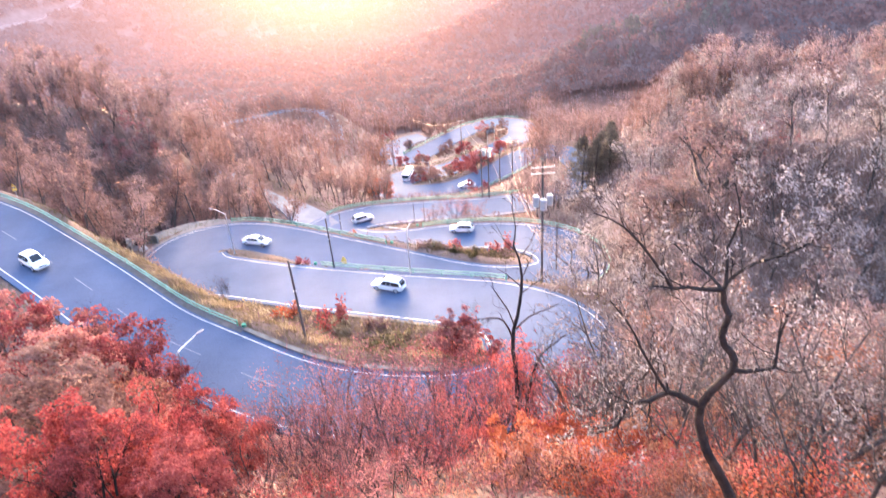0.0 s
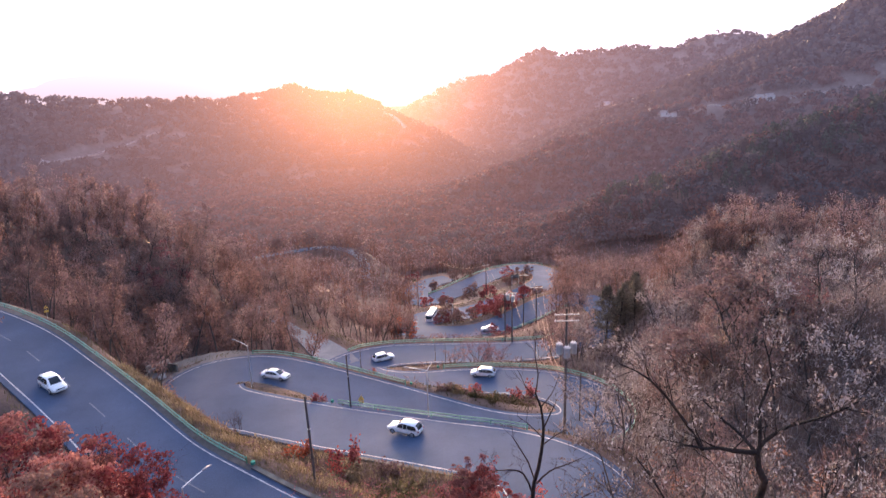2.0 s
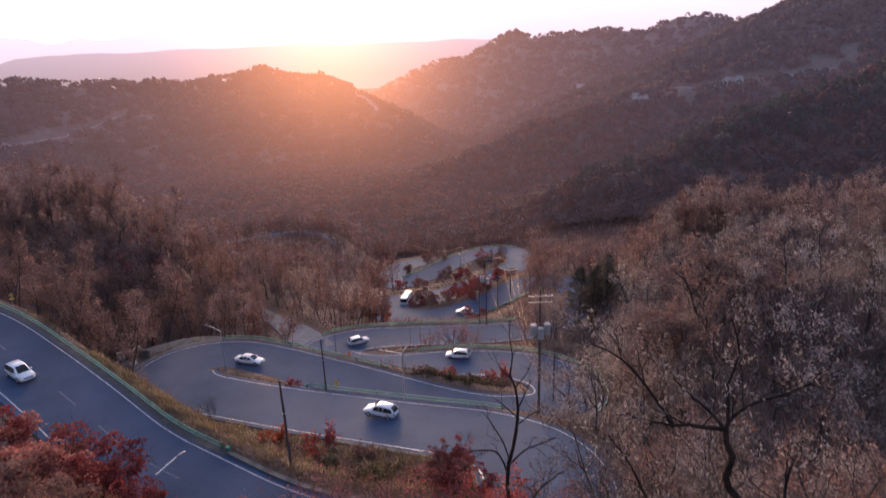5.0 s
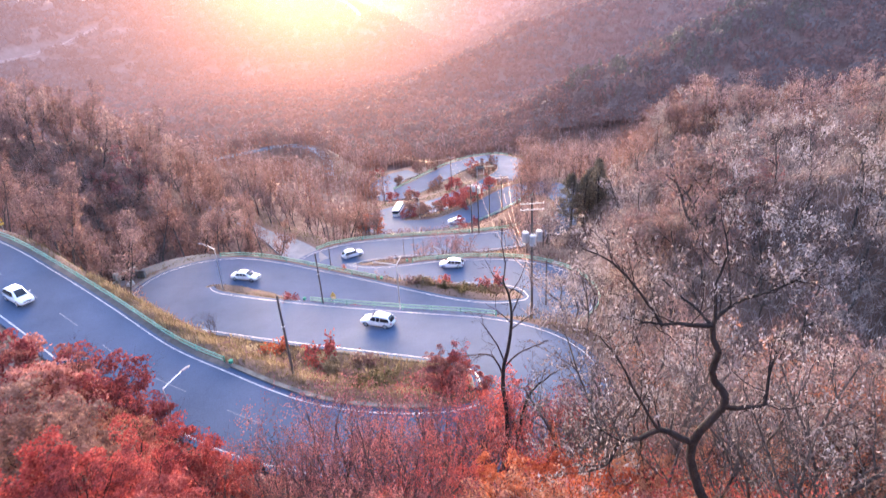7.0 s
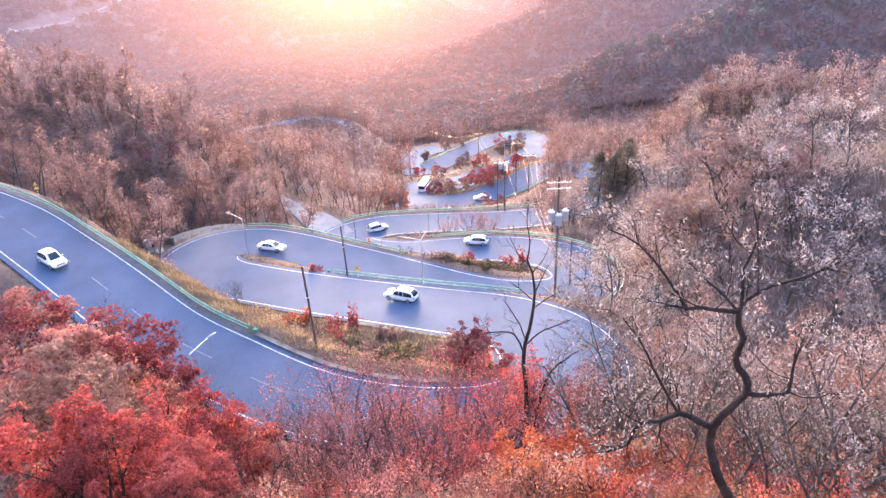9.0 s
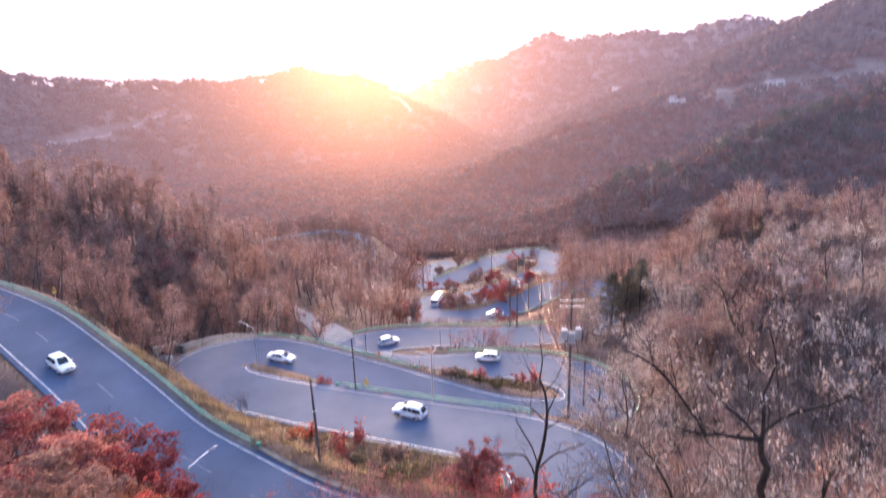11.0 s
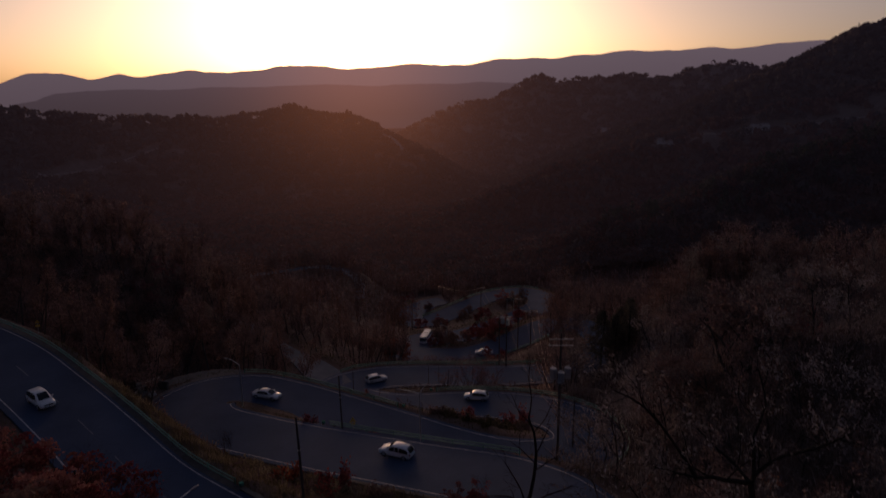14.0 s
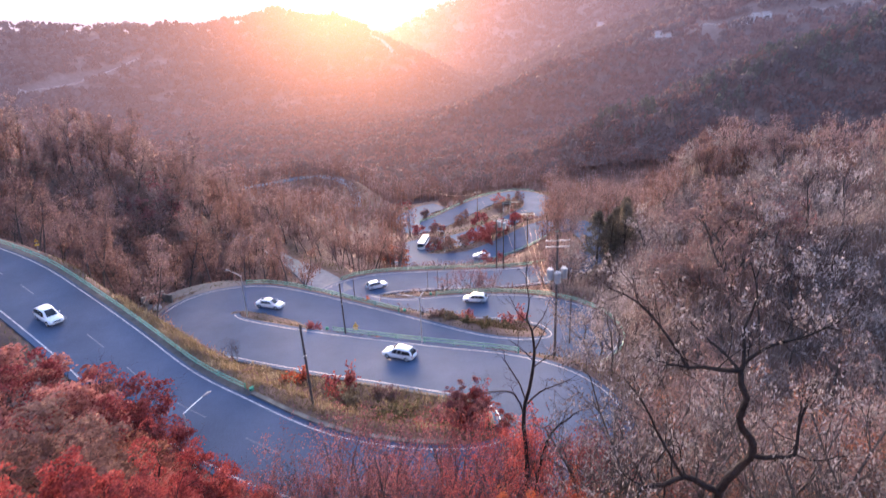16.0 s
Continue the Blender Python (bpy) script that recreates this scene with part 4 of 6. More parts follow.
far_woods("far_woods", x[ok], y[ok], ground_z(x[ok], y[ok]), rng, 84, 0.45, L_brown, "brown trees half hiding the road below", (7, 11), (2.0, 3.0))


def log_woods(n, r0, r1, seed):
    rng = np.random.default_rng(seed)
    a = np.radians(rng.uniform(-42, 42, n))
    r = np.exp(rng.uniform(math.log(r0), math.log(r1), n))
    x, y = r * np.sin(a), r * np.cos(a)
    g, _ = road_distance(x, y)
    ok = (g > 4) & off_lanes(x, y, 6.0)
    x, y = x[ok], y[ok]
    return x, y, ground_z(x, y), rng


def crown_woods(x, y, z, rng, per, mat, label, height=(7, 10), width=(2.8, 4.6), pointed=False):
    """The canopy of distant woods: every tree a rounded, uneven head of foliage masses facing outwards."""
    n = len(x)
    h, w = rng.uniform(*height, n), rng.uniform(*width, n)
    a = rng.uniform(0, 6.2832, (n, per))
    up = rng.uniform(-0.35, 1.0, (n, per))
    r = np.sqrt(np.clip(1 - up * up, 0, 1))
    if pointed:
        r = (1.0 - up) * 0.62 + 0.05
    out = np.stack([r * np.cos(a), r * np.sin(a), up], 2)
    lump = rng.uniform(0.72, 1.12, (n, per, 1))
    c = np.stack([x, y, z + h * 0.5], 1)[:, None] + out * lump * np.stack([w, w, h * 0.42], 1)[:, None]
    face = (out + rng.normal(size=out.shape) * 0.38).reshape(-1, 3)
    face /= np.linalg.norm(face, axis=1, keepdims=True) + 1e-9
    side = np.cross(face, rng.normal(size=face.shape))
    side /= np.linalg.norm(side, axis=1, keepdims=True) + 1e-9
    other = np.cross(face, side)
    size = (np.repeat(w, per) * rng.uniform(0.26, 0.5, n * per))[:, None] * (24.0 / per) ** 0.5
    c = c.reshape(-1, 3)
    v = np.stack([c - side * size, c + other * size * 0.8, c + side * size, c - other * size * 0.8], 1).reshape(-1, 3)
    q = np.arange(4 * len(c)).reshape(-1, 4)
    base = np.stack([x, y, z - 1.0], 1)
    tv, tq = tubes(base, base + np.stack([rng.normal(size=n) * 0.4, rng.normal(size=n) * 0.4, h * 0.7], 1), np.full(n, 0.2), np.full(n, 0.08), 3)
    v, q = np.vstack([v, tv]), np.vstack([q, tq + len(v)])
    return tagged(new("backdrop_woods", mesh_from("backdrop_woods", v, q, mat)), label, "woods", kind="stuff")


# the pine crest of the middle spur
PINE_CREST = np.array([p[:2] for p in HILLS_MID[0][0]], float)
x, y, z, rng = log_woods(3500, 300, 445, 72)
pick = rng.uniform(0, 1, len(x))
crest_gap = np.hypot(x[:, None] - PINE_CREST[None, :, 0], y[:, None] - PINE_CREST[None, :, 1]).min(1)
pine_here = (crest_gap < 26) & (x > 72) & (pick < 0.4)
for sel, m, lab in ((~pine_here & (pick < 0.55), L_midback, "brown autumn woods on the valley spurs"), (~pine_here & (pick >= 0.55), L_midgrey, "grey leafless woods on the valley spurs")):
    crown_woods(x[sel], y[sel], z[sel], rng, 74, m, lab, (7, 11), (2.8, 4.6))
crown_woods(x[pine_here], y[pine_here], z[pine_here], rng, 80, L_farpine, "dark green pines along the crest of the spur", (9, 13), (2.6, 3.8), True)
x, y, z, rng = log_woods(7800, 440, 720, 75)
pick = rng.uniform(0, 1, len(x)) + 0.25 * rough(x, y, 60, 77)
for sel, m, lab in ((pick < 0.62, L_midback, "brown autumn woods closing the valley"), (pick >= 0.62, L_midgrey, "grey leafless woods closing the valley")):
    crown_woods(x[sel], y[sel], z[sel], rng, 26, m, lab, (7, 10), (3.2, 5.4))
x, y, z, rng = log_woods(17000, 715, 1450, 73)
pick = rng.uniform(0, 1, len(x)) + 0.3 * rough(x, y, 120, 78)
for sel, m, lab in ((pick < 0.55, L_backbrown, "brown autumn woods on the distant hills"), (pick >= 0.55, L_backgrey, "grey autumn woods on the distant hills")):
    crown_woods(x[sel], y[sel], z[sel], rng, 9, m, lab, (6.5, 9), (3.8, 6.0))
for line in LANES:
    flat = line.copy()
    flat[:, 2] = ground_z(line[:, 0], line[:, 1]) + 0.6
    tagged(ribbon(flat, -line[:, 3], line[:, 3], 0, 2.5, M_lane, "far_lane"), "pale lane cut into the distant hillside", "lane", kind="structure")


def farm_shed(x, y, rz, w, d, h):
    t = thing("farm_shed", "low white greenhouse shed on the far hillside", "building", (x, y, ground_at(x, y)), rz, "far sheds")
    bm = bmesh.new()
    bmesh.ops.create_cube(bm, size=1, matrix=Matrix.Translation((0, 0, h / 2 - 1)) @ Matrix.Diagonal((w, d, h + 2, 1)))
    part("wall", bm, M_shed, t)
    bm = bmesh.new()
    ring = []
    for sx in (-w / 2 - 0.3, w / 2 + 0.3):
        ring.append([bm.verts.new((sx, -d / 2 - 0.3, h)), bm.verts.new((sx, 0, h + d * 0.35)), bm.verts.new((sx, d / 2 + 0.3, h))])
    bm.faces.new(ring[0][::-1])
    bm.faces.new(ring[1])
    for i in range(3):
        bm.faces.new((ring[0][i], ring[0][(i + 1) % 3], ring[1][(i + 1) % 3], ring[1][i]))
    part("roof", bm, M_lane, t)
    bm = bmesh.new()
    bmesh.ops.create_cube(bm, size=1, matrix=Matrix.Translation((0, -d / 2, 1.2)) @ Matrix.Diagonal((0.9, 0.2, 2.0, 1)))
    part("door", bm, M_bark_grey, t)


for x, y, rz, w, d, h in [(-411.0, 627.0, -0.5, 7, 6, 2.6), (-405.5, 629.5, -0.4, 6, 6, 2.6), (-400.0, 632.0, -0.3, 6, 5, 2.2), (248.0, 1100.0, 0.2, 16, 9, 3.2), (197.0, 636.0, 0.2, 12, 6, 2.2), (208.5, 635.0, 0.1, 14, 6, 2.2), (270.0, 617.0, 0.2, 14, 7, 3.2), (278.0, 618.0, 0.1, 12, 7, 3.4), (284.0, 618.0, 0.3, 9, 6, 3)]:
    farm_shed(x, y, rz, w, d, h)


# ---- the great oak and the dead tree of the foreground ----
OAK_TRUNK = [(8.7, 14.0, 41.4), (8.4, 14.2, 42.9), (7.8, 14.5, 44.1), (7.4, 14.7, 45.1), (7.3, 14.8, 46.3), (7.6, 14.7, 47.1), (7.9, 14.5, 47.8), (7.8, 14.6, 48.3), (7.5, 14.7, 48.9), (7.6, 14.7, 49.6), (7.4, 14.8, 50.3)]
OAK_LIMBS = [
    ([(7.3, 14.8, 46.3), (6.3, 15.0, 46.7), (5.8, 15.0, 46.4), (5.2, 15.0, 46.4), (4.9, 14.9, 45.7), (4.3, 14.9, 45.4)], 0.11),
    ([(6.3, 15.0, 46.7), (5.6, 14.8, 48.0), (5.0, 14.5, 49.3), (4.2, 14.2, 50.6)], 0.05),
    ([(7.9, 14.5, 47.8), (8.5, 14.4, 47.8), (9.0, 14.4, 47.9), (9.1, 14.6, 48.6), (9.3, 14.8, 49.3)], 0.08),
    ([(7.4, 14.8, 50.3), (6.8, 14.8, 50.4), (6.1, 14.9, 50.4), (5.5, 14.9, 50.5)], 0.075),
]
OAK_UPPER = [
    ([(7.4, 14.8, 50.3), (7.2, 15.2, 50.5), (6.8, 15.7, 50.8), (6.5, 16.3, 51.0)], 0.05),
    ([(7.4, 14.8, 50.3), (7.6, 14.9, 50.6), (8.2, 14.9, 51.0), (9.0, 14.7, 51.4), (9.6, 14.6, 51.8)], 0.065),
    ([(6.1, 15.0, 50.3), (5.4, 14.9, 51.4), (4.6, 14.8, 52.4), (3.8, 14.7, 52.9)], 0.05),
    ([(7.4, 14.7, 50.5), (7.5, 15.1, 51.4), (7.8, 15.3, 52.2), (7.7, 15.7, 53.0)], 0.05),
]
DEAD_TRUNK = [(4.5, 35.7, 20.5), (4.5, 35.7, 25.7), (4.4, 35.7, 29.4), (4.2, 35.8, 32.8), (4.3, 35.8, 34.7), (4.7, 35.7, 36.9), (4.8, 35.7, 38.6), (4.6, 35.7, 40.0), (4.3, 35.7, 41.0)]
DEAD_LIMBS = [
    ([(4.2, 35.8, 33.8), (3.6, 35.6, 35.5), (2.4, 35.6, 35.8), (1.6, 35.5, 35.7)], 0.07),
    ([(4.3, 35.8, 34.9), (3.9, 36.0, 36.1), (3.3, 36.2, 37.1), (2.9, 36.4, 37.7)], 0.06),
    ([(4.4, 35.7, 34.7), (5.2, 35.8, 35.5), (6.3, 35.8, 36.0), (7.2, 35.8, 36.4)], 0.06),
    ([(4.5, 35.5, 24.5), (4.8, 35.2, 27.3), (5.2, 35.2, 30.2), (5.7, 35.3, 32.1), (6.4, 35.3, 33.2), (7.6, 35.2, 34.3)], 0.11),
    ([(4.8, 35.7, 38.6), (5.2, 35.7, 39.5), (5.6, 35.8, 40.5)], 0.05),
]
DEAD_UPPER = [
    ([(4.3, 35.7, 40.9), (4.45, 35.7, 42.2), (4.25, 35.7, 43.4), (4.35, 35.7, 44.6)], 0.05),
    ([(4.6, 35.7, 40.0), (5.3, 35.6, 41.0), (5.7, 35.6, 42.3)], 0.035),
    ([(4.4, 35.7, 40.6), (3.7, 35.6, 41.5), (3.2, 35.7, 42.6)], 0.035),
    ([(4.7, 35.7, 37.4), (5.6, 35.6, 38.2), (6.6, 35.6, 38.7)], 0.04),
    ([(4.7, 35.7, 38.0), (3.9, 35.7, 38.9), (3.2, 35.8, 39.4)], 0.04),
]


def limbed_tree(name, trunk, limbs, r, seed, leaves, leaf_mat, label, twig=1.2, per=3, levels=2, taper=0.45):
    """A crooked tree on given limbs; the smaller branches grow out of them."""
    rng = np.random.default_rng(seed)
    base = np.array(trunk[0])
    out, tips = [], []
    for line, rad, end in [(trunk, r, taper)] + [(a, b, 0.3) for a, b in limbs]:
        s = spline([tuple(np.array(p) - base) for p in line], 0.3)[:, :3]
        s[1:-1] += rng.normal(size=(len(s) - 2, 3)) * rad * 0.18
        rr = rad * np.linspace(1, end, len(s))
        if line is trunk:
            rr[:3] *= np.array([1.5, 1.25, 1.08])
        for i in range(len(s) - 1):
            out.append((s[i], s[i + 1], rr[i], rr[i + 1]))
        if line is trunk:
            continue
        for i in range(2, len(s)):
            for _ in range(per if i > len(s) * 0.5 else 1):
                w = rng.normal(size=3) * 0.8 + (s[i] - s[i - 2]) * 1.2
                w[2] += 0.35
                grow(rng, s[i], w, twig * rng.uniform(0.5, 1.3), rr[i] * 0.4, levels, out, tips, 0.45, (3, 3), 0.6, 0.1, 4)
    p0, p1, r0, r1 = (np.array(c) for c in zip(*out))
    v, q = tubes(p0, p1, np.maximum(r0, 0.005), np.maximum(r1, 0.004), 6)
    t = thing(name, label, "tree", tuple(base))
    put("trunk", mesh_from("trunk", v, q, M_bark, True), t)
    if leaves:
        a, b = (np.array(c) for c in zip(*tips))
        pick = rng.integers(0, len(a), leaves)
        c = a[pick] + (b - a)[pick] * rng.uniform(0, 1.1, (leaves, 1)) + rng.normal(size=(leaves, 3)) * 0.05
        v, q = leaf_quads(rng, c, 0.13, 0.05, 1.0)
        put("crown", mesh_from("crown", v, q, leaf_mat), t)
    return t


limbed_tree("oak_tree", OAK_TRUNK, OAK_LIMBS + OAK_UPPER, 0.17, 81, 2600, L_pale, "crooked dark oak with few pale withered leaves", 1.1, 2)
limbed_tree("dead_tree", DEAD_TRUNK, DEAD_LIMBS + DEAD_UPPER, 0.2, 82, 0, L_pale, "leafless dark dead tree on the slope", 1.3, 1, 2, 0.26)

# ---- guard rails and kerbs ----
M_green = surface("green_rail_paint", (0.035, 0.2, 0.135), (0.08, 0.34, 0.24), 1.2, 9, 0.65, 0.0, 0.1)
M_dirty = surface("dirty_concrete", (0.06, 0.055, 0.05), (0.16, 0.15, 0.135), 0.9, 14, 0.95)
M_greenpale = surface("pale_green_rail", (0.11, 0.29, 0.205), (0.25, 0.44, 0.345), 1.2, 9, 0.45, 0.1, 0.1)
M_steel = surface("galvanised_steel", (0.3, 0.31, 0.32), (0.5, 0.5, 0.5), 1.5, 12, 0.45, 0.7, 0.05)
M_darkpole = surface("dark_pole", (0.05, 0.042, 0.04), (0.11, 0.095, 0.09), 1.5, 10, 0.8)
# Orange metal colour stands in for the low sun's glint on the cables.
M_wire = surface("sun_tinted_cable", (0.4, 0.27, 0.19), (0.56, 0.4, 0.29), 1.0, 5, 0.42, 0.9, 0.0)
M_white = surface("white_enamel", (0.68, 0.68, 0.68), (0.8, 0.8, 0.8), 1.0, 10, 0.35, 0.0, 0.0)


def nearest(x, y, lo=0, hi=None):
    d = np.hypot(MAIN[lo:hi, 0] - x, MAIN[lo:hi, 1] - y)
    return lo + int(np.argmin(d))


def swept(line2, profile):
    """A profile of (outward, up) points swept along a line whose rows hold x, y, z and the outward direction."""
    v = np.stack([np.stack([line2[:, 0] + line2[:, 3] * o, line2[:, 1] + line2[:, 4] * o, line2[:, 2] + u], 1) for o, u in profile], 1)
    n, k = len(line2), len(profile)
    i = np.arange(n - 1)[:, None] * k
    j = np.arange(k)[None]
    j2 = (j + 1) % k
    q = np.stack([i + j, i + k + j, i + k + j2, i + j2], -1).reshape(-1, 4)
    return v.reshape(-1, 3), q


def w_beam(z):
    front = [(0.0, 0.085), (-0.05, 0.06), (-0.05, 0.025), (0.0, 0.0), (-0.05, -0.025), (-0.05, -0.06), (0.0, -0.085)]
    back = [(o + 0.025, u) for o, u in reversed(front)]
    return [(o, u + z) for o, u in front + back]


def cylinder(r0, r1, h, n=8, z=0.0):
    bm = bmesh.new()
    bmesh.ops.create_cone(bm, cap_ends=True, segments=n, radius1=r0, radius2=r1, depth=h, matrix=Matrix.Translation((0, 0, z + h / 2)))
    return bm


def mesh_of(name, bm, mat):
    me = bpy.data.meshes.new(name)
    bm.to_mesh(me)
    bm.free()
    me.materials.append(mat)
    return me


M_endgreen = surface("matt_green_paint", (0.03, 0.16, 0.11), (0.06, 0.25, 0.18), 1.2, 9, 0.95, 0.0, 0.1, 0.05)
POST = mesh_of("post", cylinder(0.07, 0.07, 1.35, 8, -0.45), M_green)


def guardrail(i0, i1, side, label):
    line = MAIN[i0:i1]
    s = sides_of(MAIN)[i0:i1] * side
    off = line[:, 3] + 1.0
    x, y = line[:, 0] + s[:, 0] * off, line[:, 1] + s[:, 1] * off
    g = np.maximum(ground_z(x, y), line[:, 2] - 0.3)
    t = thing("guardrail", label, "guardrail", (x[0], y[0], g[0]), group="road guard rails")
    rows = np.stack([x - x[0], y - y[0], g - g[0], s[:, 0], s[:, 1]], 1)[::2]
    for z, m in ((0.88, M_greenpale), (0.48, M_greenpale)):
        v, q = swept(rows, w_beam(z))
        put("beam", mesh_from("beam", v, q, m), t)
    for k in range(0, len(x), 4):
        p = put("post", POST, t)
        p.location = (x[k] - x[0] + s[k, 0] * 0.12, y[k] - y[0] + s[k, 1] * 0.12, g[k] - g[0])
    # rounded end piece
    bm = bmesh.new()
    bmesh.ops.create_cone(bm, cap_ends=True, segments=10, radius1=0.24, radius2=0.24, depth=0.3, matrix=Matrix.Translation((x[-1] - x[0], y[-1] - y[0], g[-1] - g[0] + 0.6)) @ Matrix.Rotation(radians(0), 4, "X"))
    part("end_terminal", bm, M_endgreen, t, "rounded green end piece")
    return t


HALF = nearest(-41.5, 92.8)
guardrail(0, nearest(-23.5, 53.3, 0, HALF), -1, "green steel guard rail with posts along the upper road")
guardrail(nearest(16.1, 87.0, 0, HALF), nearest(-22.5, 80.4, 0, HALF), 1, "green steel guard rail beside the middle road")
guardrail(nearest(-36, 100, HALF), nearest(-9.5, 90.6, HALF), -1, "green steel guard rail round the outer bend")
guardrail(nearest(15, 86, HALF), nearest(-6, 110.8, HALF), 1, "green steel guard rail round the lower bend")
guardrail(nearest(-20, 126.4, HALF), nearest(26, 142.5, HALF), -1, "green steel guard rail beside the lower road")
guardrail(nearest(32, 180, HALF), nearest(-2, 166.3, HALF), -1, "green steel guard rail on the road down the valley")
guardrail(nearest(30, 253, HALF), nearest(-10, 226, HALF), 1, "far guard rail along the lowest bend")

# Dark gutter tone; the guard rail's shade is put into it as well.
M_gutter = surface("shade_darkened_gutter", (0.03, 0.032, 0.036), (0.075, 0.075, 0.08), 1.2, 14, 0.7)
i1 = nearest(-23.5, 53.3, 0, HALF)
tagged(ribbon(MAIN[:i1], -MAIN[:i1, 3] - 1.15, -MAIN[:i1, 3] - 0.38, 0.012, 0.5, M_gutter, "gutter"), "dark gutter strip with the guard rail's shade in its colour", "gutter", kind="structure")
i0, i1 = nearest(-24, 53.4, 0, HALF), nearest(0, 47, 0, HALF)
kerb = tagged(ribbon(MAIN[i0:i1], -MAIN[i0:i1, 3] - 1.25, -MAIN[i0:i1, 3] - 0.7, 0.16, 0.7, M_dirty, "kerb"), "low dirty concrete kerb along the road", "kerb", kind="structure")
i0, i1 = nearest(11, 56, 0, HALF), nearest(-12, 75.8, 0, HALF)
tagged(ribbon(MAIN[i0:i1], -MAIN[i0:i1, 3] - 1.2, -MAIN[i0:i1, 3] - 0.7, 0.14, 0.6, M_dirty, "kerb"), "low concrete kerb inside the bend", "kerb", kind="structure")

M_can_stone = surface("pale_weathered_concrete", (0.2, 0.185, 0.17), (0.36, 0.34, 0.31), 0.9, 14, 0.95)
# Near-black colour standing in for the shade inside the culvert pipe.
M_pipe_shade = surface("painted_pipe_shade", (0.008, 0.008, 0.008), (0.02, 0.018, 0.016), 2, 9, 0.95)
M_gravel = surface("dusty_gravel", (0.1, 0.088, 0.085), (0.19, 0.165, 0.155), 0.4, 25, 0.95, bump=0.4)
i0, i1 = nearest(-40.2, 90.4, HALF - 60), nearest(-33.5, 99.9, HALF)
bend = MAIN[i0:i1]
swell = np.sin(np.linspace(0.25, math.pi, len(bend))) ** 0.7
tagged(ribbon(bend, -bend[:, 3] - 0.7 - 4.4 * swell, -bend[:, 3] - 0.6, 0.008, 0.8, M_gravel, "lay_by"), "dusty gravel lay-by outside the bend", "lay-by", kind="structure")
edge = bend[len(bend) // 5: len(bend) * 3 // 5]
bulge = swell[len(bend) // 5: len(bend) * 3 // 5]
tagged(ribbon(edge, -edge[:, 3] - 1.1 - 4.4 * bulge, -edge[:, 3] - 0.75 - 4.4 * bulge, 0.3, 1.2, M_can_stone, "kerb"), "pale concrete kerb behind the lay-by", "kerb", kind="structure")


def boulder(x, y, size, seed):
    rng = np.random.default_rng(seed)
    bm = bmesh.new()
    bmesh.ops.create_icosphere(bm, subdivisions=2, radius=size)
    for v in bm.verts:
        v.co *= 1 + rng.normal() * 0.09
        v.co.z *= 0.7
    ob = part("boulder", bm, M_can_stone, None)
    ob.location = (x, y, ground_at(x, y) + size * 0.3)
    return tagged(ob, "pale weathered boulder beside the lay-by", "rock")


boulder(-49.0, 96.6, 0.75, 5)


def culvert(x, y, rz):
    z = ground_at(x, y)
    t = thing("culvert", "weathered concrete culvert mouth below the lay-by", "culvert", (x, y, z), rz)
    for sx in (-1, 1):
        bm = bmesh.new()
        bmesh.ops.create_cube(bm, size=1, matrix=Matrix.Translation((sx * 1.7, -0.9, 0.5)) @ Matrix.Rotation(sx * 0.45, 4, "Z") @ Matrix.Diagonal((0.3, 2.6, 2.4, 1)))
        part("wing_wall", bm, M_dirty, t)
    bm = bmesh.new()
    bmesh.ops.create_cube(bm, size=1, matrix=Matrix.Translation((0, 0.3, 1.5)) @ Matrix.Diagonal((3.8, 0.4, 0.9, 1)))
    part("head_wall", bm, M_can_stone, t)
    bm = bmesh.new()
    bmesh.ops.create_cone(bm, cap_ends=True, segments=18, radius1=0.75, radius2=0.75, depth=0.5, matrix=Matrix.Translation((0, 0.32, 0.4)) @ Matrix.Rotation(radians(90), 4, "X"))
    part("pipe_mouth", bm, M_pipe_shade, t, "near-black disc painted as the shaded pipe opening")
    return t


culvert(-50.6, 99.2, 0.75)


